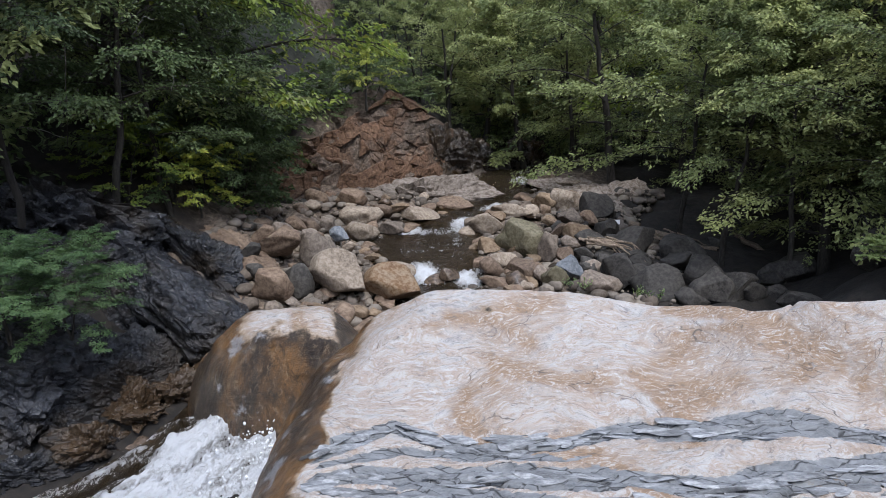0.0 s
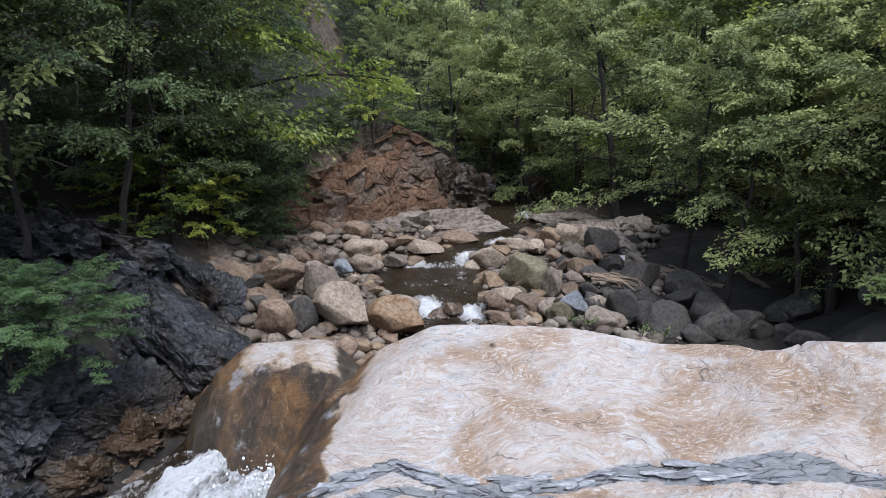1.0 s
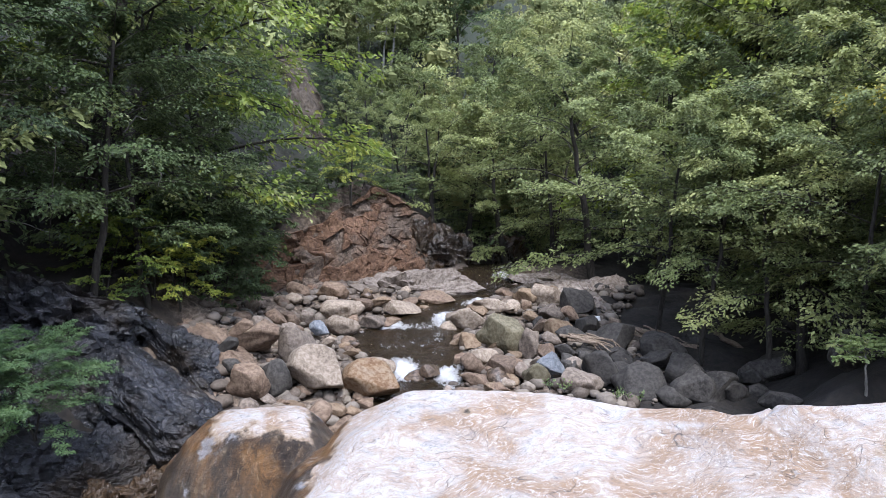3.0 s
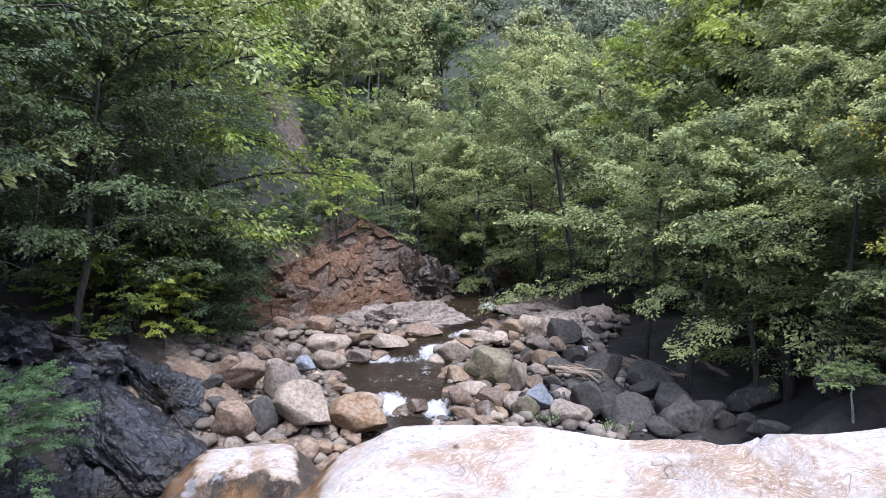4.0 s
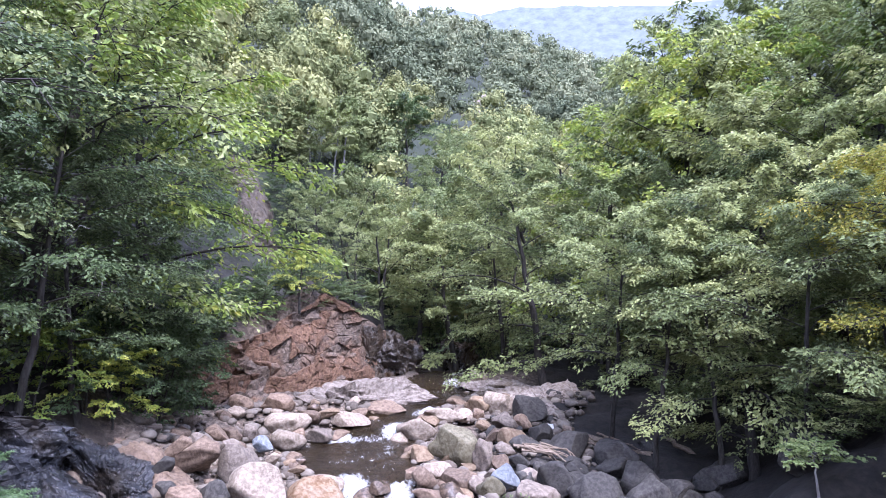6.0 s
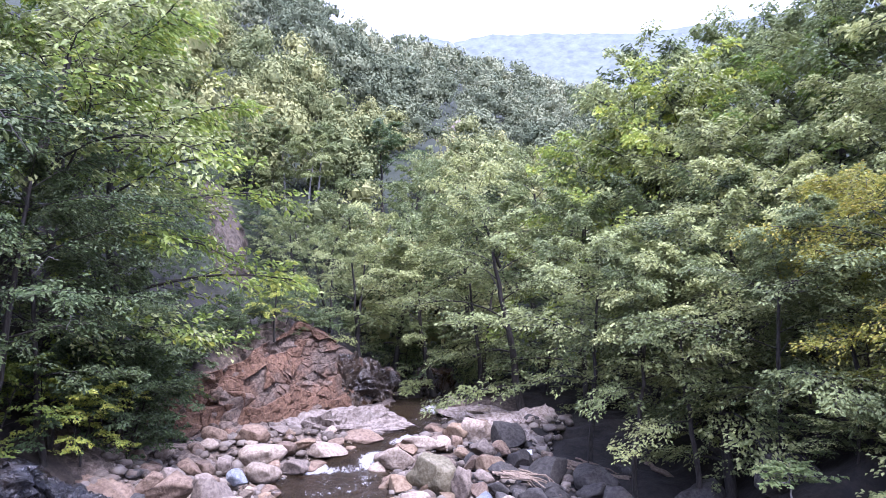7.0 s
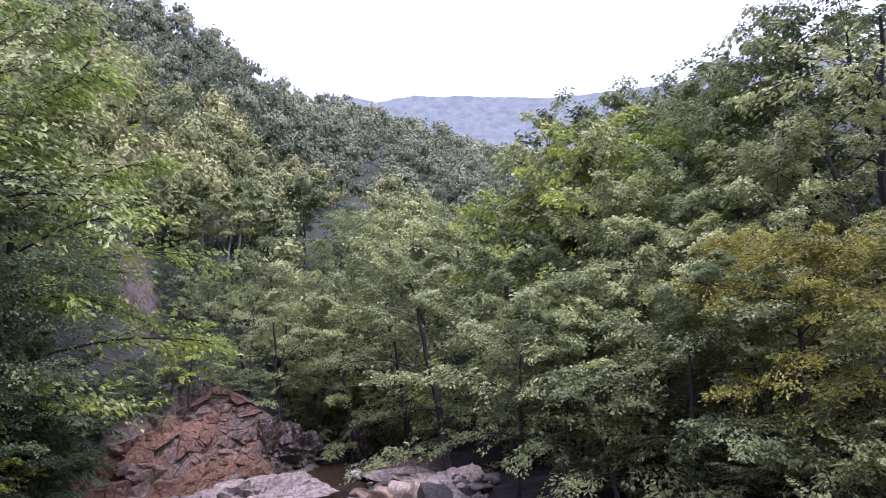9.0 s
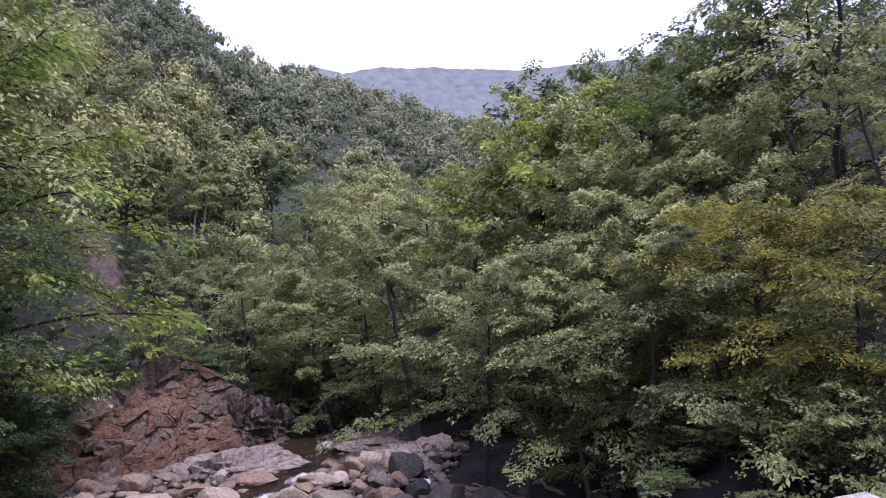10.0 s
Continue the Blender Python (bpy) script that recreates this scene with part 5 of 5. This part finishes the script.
# ---- woods on the hillsides ----
def crown_lumps(rs, n):
    """Leaf clumps on the upper sides of a lumpy crown of radius 1."""
    lumps = np.c_[rs.normal(size=(6, 2)) * 0.38, rs.uniform(-0.1, 0.6, 6)]
    rad = rs.uniform(0.42, 0.62, 6)
    which = rs.randint(0, 6, n)
    d = rs.normal(size=(n, 3))
    d[:, 2] = np.abs(d[:, 2]) * 1.1 - 0.25
    d /= np.linalg.norm(d, axis=1)[:, None]
    return lumps[which] + d * rad[which][:, None] * rs.uniform(0.8, 1.08, n)[:, None], d


def build_woods(name, seed, r_lo, r_hi, spacing, shapes, material, label, az_lo=-24, az_hi=36):
    """Many small trees in one mesh: leaf sprays of a few crowns, each tree with its own tone."""
    rs = np.random.RandomState(seed)
    V, tones = [], []
    area = math.pi * (r_hi ** 2 - r_lo ** 2) * (az_hi - az_lo) / 360
    for _ in range(int(area / spacing ** 2)):
        az, r = radians(rs.uniform(az_lo, az_hi)), math.sqrt(rs.uniform(r_lo ** 2, r_hi ** 2))
        deg = math.degrees(az)
        if r > np.interp(deg, RIDGE_AZ, RIDGE_D) * 1.03 or (-13.4 < deg < -7.6 and r < 52) or (6.8 < deg < 12 and 95 < r < 112):
            continue
        x, y = r * math.sin(az), r * math.cos(az)
        z = float(ground_height(np.array(x), np.array(y)))
        k = rs.uniform(0.8, 1.25) * spacing * 0.145
        t = rs.rand() * 6.283
        rot = np.array([[math.cos(t), -math.sin(t), 0], [math.sin(t), math.cos(t), 0], [0, 0, 1]])
        v = (shapes[rs.randint(len(shapes))] @ rot.T) * [k, k, k * rs.uniform(0.85, 1.2)] + [x, y, z - 0.3]
        V.append(v)
        tones.append(np.full(len(v), rs.rand()))
    V = np.concatenate(V)
    me = mesh_from(name, V, np.arange(len(V)).reshape(-1, 4), material, False, attrs={"tone": np.concatenate(tones)})
    tagged(new(name, me), label, "woods", kind="stuff")


def crowns(seed, leaves, leaf, rings):
    """Rounded crowns 10 m high: clumps of leaves round dense inner masses."""
    out = []
    for i in range(6):
        rs = np.random.RandomState(seed + i)
        n = 12
        ang = np.arange(n) * 2.4 + rs.rand()
        far = np.where(np.arange(n) < 3, 0.8, rs.uniform(1.4, 3.3, n))
        mid = np.c_[np.cos(ang) * far, np.sin(ang) * far, rs.uniform(2.6, 6.9, n) - 0.25 * far]
        mid[:3, 2] = rs.uniform(6.4, 8.2, 3)
        rad = rs.uniform(1.3, 2.0, n)
        V = []
        for c, q in zip(mid, rad):
            a, b = np.meshgrid(np.linspace(0, 2 * np.pi, 2 * rings + 1), np.linspace(-0.9, np.pi / 2, rings + 1))
            s = np.stack([np.cos(a) * np.cos(b), np.sin(a) * np.cos(b), 0.85 * np.sin(b)], -1).reshape(-1, 3) * q * 0.45
            V.append((s + c)[grid_faces(2 * rings + 1, rings + 1)].reshape(-1, 3))
        which = rs.randint(0, n, leaves)
        d = rs.normal(size=(leaves, 3))
        d[:, 2] = np.abs(d[:, 2]) * 1.2 - 0.6
        d /= np.linalg.norm(d, axis=1)[:, None]
        c = mid[which] + d * [1, 1, 0.85] * (rad[which] * rs.uniform(0.62, 1.1, leaves))[:, None]
        along = np.cross(d, rs.normal(size=d.shape)) + [0, 0, -0.3] + d * 0.15
        V.append(leaf_quads(c, along, d + [0, -0.1, 0.25] + rs.normal(size=d.shape) * 0.2, leaf * rs.uniform(0.6, 1.3, leaves), 0.75)[0])
        out.append(np.concatenate(V))
    return out


WOODS = leaf_mat("woodland_leaf", (0.097, 0.124, 0.05), (0.15, 0.186, 0.076), sheen=0.7, through_leaf=0.1, gloss=0.12, tone=True)
# distance haze is put into this leaf colour, bluer and greyer than WOODS
WOODS_FAR = leaf_mat("hazed_hillside_leaf", (0.087, 0.112, 0.064), (0.12, 0.148, 0.085), sheen=0.8, through_leaf=0.08, gloss=0.1, tone=True)
build_woods("woods", 21, 41, 85, 5.2, crowns(500, 1350, 0.40, 2), WOODS, "dense green broadleaf woods climbing the slopes")
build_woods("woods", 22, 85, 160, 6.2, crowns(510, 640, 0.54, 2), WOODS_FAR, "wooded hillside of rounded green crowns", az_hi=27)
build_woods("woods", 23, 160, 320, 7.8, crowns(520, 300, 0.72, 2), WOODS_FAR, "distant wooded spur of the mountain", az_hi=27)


# ---- driftwood, litter and sprigs ----
def limb_thing(name, label, category, paths, material):
    w = Wood()
    for path, r0, r1 in paths:
        path = np.array(path, float)
        n = 9
        t = np.linspace(0, 1, n)
        p = np.stack([np.interp(t, np.linspace(0, 1, len(path)), path[:, i]) for i in range(3)], 1)
        p[1:-1] += np.random.RandomState(len(w.v) + 3).normal(size=(n - 2, 3)) * r0 * 0.5
        w.add(p, np.linspace(r0, r1, n), 8)
    return tagged(new(name, mesh_from(name, np.concatenate(w.v), np.concatenate(w.f), material)), label, category)


limb_thing("log", "grey-brown fallen log washed against the bank", "driftwood", [([(7.2, 24.2, 0.65), (7.9, 23.5, 0.45), (9.6, 21.6, 0.3)], 0.16, 0.09)], DRIFT)
limb_thing("log", "bare fallen trunk leaning among shaded boulders", "driftwood", [([(10.6, 22.6, 0.6), (11.1, 22, 0.3), (11.5, 20, -0.4)], 0.08, 0.13)], DRIFT)
for i in range(16):
    rs = np.random.RandomState(60 + i)
    x, y = 4.7 + rs.rand() * 1.0, 21.4 + rs.normal() * 0.25
    limb_thing("driftwood_branch", "bleached brown branch in a heap of driftwood", "driftwood",
               [([(x, y, 0.55 + rs.rand() * 0.25), (x + 0.9, y - 0.3 + rs.normal() * 0.1, 0.5 + rs.rand() * 0.15), (x + 1.9 * rs.uniform(0.6, 1), y - 0.7 + rs.normal() * 0.25, 0.2 + rs.rand() * 0.2)], rs.uniform(0.025, 0.06), 0.012)], DRIFT)
for i in range(7):
    rs = np.random.RandomState(90 + i)
    x, y = 7.2 + rs.rand() * 1.4, 22.6 + rs.normal() * 0.4
    limb_thing("driftwood_branch", "thin dark branch lying beside the fallen log", "driftwood",
               [([(x, y, 0.6 + rs.rand() * 0.2), (x + 1.2, y - 0.7 + rs.normal() * 0.3, 0.25 + rs.rand() * 0.2)], 0.035, 0.012)], DRIFT)


# ---- gravel between the stones ----
def build_gravel():
    rs = np.random.RandomState(15)
    V, Fc, n = [], [], 0
    for _ in range(2300):
        y = rs.uniform(15.0, 30.0)
        c, w = float(stream_centre(y)), float(stream_half(y))
        x = c - w + 0.5 - rs.rand() * 6.0 if rs.rand() < 0.55 else c + w - 0.5 + rs.rand() * 7.0
        if y < 16.5 and x > -0.8:
            continue
        a = 0.05 + 0.26 * rs.rand() ** 2.2
        v0, f0 = BALLS[2] if a > 0.17 else BALLS[1]
        k = 1 + 0.35 * (rs.rand(len(v0), 1) - 0.5)
        z = float(ground_height(np.array(x), np.array(y)))
        t = rs.rand() * 6.283
        v = v0 * k * [a, a * rs.uniform(0.6, 1), a * rs.uniform(0.45, 0.8)]
        v = np.c_[v[:, 0] * math.cos(t) - v[:, 1] * math.sin(t), v[:, 0] * math.sin(t) + v[:, 1] * math.cos(t), v[:, 2]]
        V.append(v + [x, y, z + a * 0.2])
        Fc.append(f0 + n)
        n += len(v0)
    for _ in range(420):
        y = rs.uniform(18.5, 31.5)
        x = float(stream_centre(y)) + rs.uniform(-0.95, 0.95) * float(stream_half(y))
        a = rs.uniform(0.06, 0.2)
        v0, f0 = BALLS[2] if a > 0.12 else BALLS[1]
        v = v0 * (1 + 0.35 * (rs.rand(len(v0), 1) - 0.5)) * [a, a * 0.8, a * 0.6]
        V.append(v + [x, y, float(ground_height(np.array(x), np.array(y))) + a * 0.3])
        Fc.append(f0 + n)
        n += len(v0)
    k = Nodes("gravel")
    g = k.add("NewGeometry")
    c = k.ramp(g.outputs["Random Per Island"], (0.0, (0.035, 0.027, 0.02)), (0.4, (0.095, 0.07, 0.05)), (0.7, (0.14, 0.12, 0.10)), (1.0, (0.24, 0.205, 0.16)))
    c = k.mix(0.4, c, k.ramp(k.noise(k.pos(), 12, 5, 0.7), (0.35, (0.045, 0.034, 0.025)), (0.65, (0.19, 0.165, 0.135))))
    me = mesh_from("gravel", np.concatenate(V), np.concatenate(Fc), k.done(c, 0.85))
    tagged(new("gravel", me), "small mixed brown and grey stones between boulders", "gravel", kind="stuff")


build_gravel()


# ---- grey outcrop in the hillside woods ----
slab("rock_outcrop", 17.6, 106, 34.0, 5.5, 4.5, 6.5, 10, 0, 20, 51, STONE["grey"], "grey bare rock outcrop among hillside trees", 0.5, freq=0.6)


# ---- low growth at the foot of the woods ----
def build_undergrowth():
    rs = np.random.RandomState(31)
    V = []
    shapes = [crown_lumps(rs, 60) for _ in range(6)]
    n = 0
    while n < 620:
        az, r = radians(rs.uniform(-44, 60)), rs.uniform(17, 56)
        x, y = r * math.sin(az), r * math.cos(az)
        c, w, deg = float(stream_centre(y)), float(stream_half(y)), math.degrees(az)
        foot = float(np.interp(x, [-12, -8.4, -5.2, -2.6, 0.9, 2.5], [26.8, 27.4, 28.6, 31.0, 33.6, 35]))
        if x < c - w and (c - w - x < 7.5 and y < foot + 2.4):
            continue
        if x >= c - w and x - c - w < 24 and y < 36:
            continue
        if -12.5 < deg < -7.6 and 41 < r < 51.5:
            continue
        n += 1
        z = float(ground_height(np.array(x), np.array(y)))
        size = rs.uniform(0.5, 1.1) * (1.5 if r > 37 else 1.0)
        cc, d = shapes[rs.randint(6)]
        v, _ = leaf_quads(cc * size + [x, y, z + size * 0.4], np.cross(d, rs.normal(size=d.shape)), d + [0, 0, 0.5], 0.24 * rs.uniform(0.6, 1.3, len(cc)), 0.6)
        V.append(v)
    V = np.concatenate(V)
    tagged(new("undergrowth", mesh_from("undergrowth", V, np.arange(len(V)).reshape(-1, 4), LEAF["F"], False)), "low leafy undergrowth on the valley slopes", "undergrowth", kind="stuff")


build_undergrowth()


# ---- sprigs on the crest of the dome, and scraps of litter ----
def sprig(x, y, z, seed):
    rs = np.random.RandomState(seed)
    root = new("sprig")
    w = Wood()
    C, A = [], []
    for i in range(7):
        a = rs.rand() * 6.283
        tip = np.array([math.cos(a) * rs.uniform(0.05, 0.16), math.sin(a) * 0.08, rs.uniform(0.08, 0.22)])
        w.add([(0, 0, -0.03), tip * 0.5 + [0, 0, 0.02], tip], [0.004, 0.003, 0.002], 3)
        for q in np.linspace(0.4, 1, 5):
            C.append(tip * q + rs.normal(size=3) * 0.015)
            A.append(rs.normal(size=3) + [0, 0, 0.3])
    v, fc = leaf_quads(np.array(C), np.array(A), np.array([[0, -0.4, 1.0]] * len(C)) + rs.normal(size=(len(C), 3)) * 0.3, np.full(len(C), 0.055))
    for nm, vv, ff, mt in (("stem", np.concatenate(w.v), np.concatenate(w.f), BARK), ("foliage", v, fc, LEAF["L"])):
        ob = new(nm, mesh_from(nm, vv, ff, mt, False))
        ob.parent = root
    root.location = (x, y, z)
    tagged(root, "small pale green sprig growing from a rock crack", "plant", "sprigs on the rock")


for i, (x, y, z) in enumerate(((2.45, 11.75, 2.0), (2.75, 11.8, 1.95), (3.75, 11.75, 1.82), (3.95, 11.8, 1.8), (4.2, 11.8, 1.76))):
    sprig(x, y, z, 200 + i)


def scrap(x, y, z, a, b, turn, seed):
    rs = np.random.RandomState(seed)
    U, V = np.meshgrid(np.linspace(-1, 1, 9), np.linspace(-1, 1, 7))
    Z = 0.25 * fbm(U * 1.5 + seed, V * 1.5, 0 * U, 3)
    k = Nodes("white_plastic")
    mat = k.done(k.ramp(k.noise(k.pos(), 20), (0.4, (0.62, 0.63, 0.64)), (0.6, (0.8, 0.8, 0.8))), 0.4)
    me = mesh_from("litter", np.stack([U * a, Z * b, V * b], -1).reshape(-1, 3), grid_faces(9, 7), mat)
    ob = new("litter", me)
    ob.matrix_world = pose(x, y, z, -25, 0, turn)
    ob.modifiers.new("thickness", "SOLIDIFY").thickness = 0.01
    tagged(ob, "crumpled white plastic scrap caught among the boulders", "litter")


scrap(6.75, 24.3, 0.72, 0.13, 0.09, 10, 1)
scrap(6.5, 23.0, 0.42, 0.30, 0.05, 20, 2)


# ---- bare hanging branches ----
def branch(label, pts, r0, material=BARK):
    limb_thing("bare_branch", label, "branch", [(pts, r0, r0 * 0.35)], material)


branch("thin bare branch reaching out of the shade", [(-9.70, 15.00, 7.02), (-9.08, 15.00, 6.90), (-8.45, 15.00, 6.71)], 0.015, BARK)
branch("dead twig hanging straight down from a bough", [(-8.49, 15.00, 6.71), (-8.61, 15.00, 5.57), (-8.69, 15.00, 4.92), (-8.77, 15.00, 4.19)], 0.014, BARK)
branch("pale dead branch low among dark leaves", [(-9.80, 15.00, 4.87), (-9.29, 15.00, 4.80), (-8.76, 15.00, 4.61)], 0.016, PALE_BARK)
branch("pale curling dead branch among broad leaves", [(-7.87, 17.00, 7.06), (-7.52, 17.00, 7.49), (-7.27, 17.00, 7.41)], 0.022, PALE_BARK)
branch("short pale dead twig among broad leaves", [(-6.96, 17.00, 6.22), (-6.93, 17.00, 5.98), (-7.06, 17.00, 5.61)], 0.018, PALE_BARK)
branch("pale looping vine hanging under the canopy", [(14.24, 14.00, 3.75), (14.37, 14.00, 3.38), (14.80, 14.00, 2.94), (15.27, 14.00, 2.93), (15.64, 14.00, 3.08)], 0.014, PALE_BARK)
branch("bare branch low in the shade", [(14.41, 14.00, 2.19), (15.51, 14.00, 2.05), (16.73, 14.00, 1.67)], 0.02, PALE_BARK)
branch("bare twig above the yellow-green leaves", [(12.90, 16.00, 7.45), (13.15, 16.00, 7.96), (13.57, 16.00, 8.26)], 0.014, BARK)
branch("pale bare branch tip reaching over leaves", [(10.87, 20.00, 5.35), (11.49, 20.00, 5.48), (12.10, 20.00, 5.31)], 0.022, PALE_BARK)
branch("slanting dark stem under the leafy boughs", [(13.03, 21.00, 6.60), (13.75, 21.00, 5.38), (14.57, 21.00, 4.12)], 0.04, BARK)


cliff_blocks()


def slate_plates():
    """Split grey slate along the seams of the dome."""
    rs = np.random.RandomState(44)
    k = Nodes("grey_slate")
    q = k.pos(1, 4, 2)
    rnd = k.add("ObjectInfo").outputs["Random"]
    c = k.ramp(k.noise(q, 4.0, 8, 0.75), (0.36, (0.07, 0.073, 0.078)), (0.5, (0.17, 0.178, 0.186)), (0.64, (0.31, 0.32, 0.325)))
    hs = k.add("HueSaturation", Color=c)
    k.put(hs, "Value", k.math("ADD", k.math("MULTIPLY", rnd, 0.7), 0.65))
    k.bump(k.noise(q, 9.0, 6, 0.7), 0.6, 0.02)
    mat = k.done(hs.outputs[0], 0.7)
    shapes = []
    for i in range(8):
        v, fc = stone_shape(400 + i, 2, 18, 0.22)
        shapes.append(mesh_from("slate_plate", v, fc, mat, smooth=False))
    seams = (([-1.9, -0.7, 0.5, 1.6, 2.5, 5.2, 6.5], [7.35, 8.1, 7.5, 7.6, 7.9, 8.0, 7.7], 0.15, 95),
             ([-1.8, -1, 0.8, 3.4, 6.5], [6.7, 6.95, 7.0, 6.75, 7.2], 0.10, 65),
             ([-1.8, 1, 3, 6.5], [6.5, 6.6, 6.45, 6.8], 0.07, 40))
    for sx, sy, half, count in seams:
        for _ in range(count):
            x = rs.uniform(sx[0] + 0.3, sx[-1])
            y = np.interp(x, sx, sy)
            y = y - dome_drift(x, y) + rs.normal() * half * 0.6
            slope = (np.interp(x + 0.2, sx, sy) - np.interp(x - 0.2, sx, sy)) / 0.4
            a = rs.uniform(0.12, 0.42)
            ob = new("slate_plate", shapes[rs.randint(8)])
            ob.parent = dome
            ob.matrix_basis = pose(x, y, dome_height(x, y) + 0.01, rs.uniform(-4, 22), rs.uniform(-6, 6), math.degrees(math.atan(slope)) + rs.normal() * 8) @ Matrix.Diagonal((a, rs.uniform(0.03, 0.08), rs.uniform(0.02, 0.045), 1))


slate_plates()
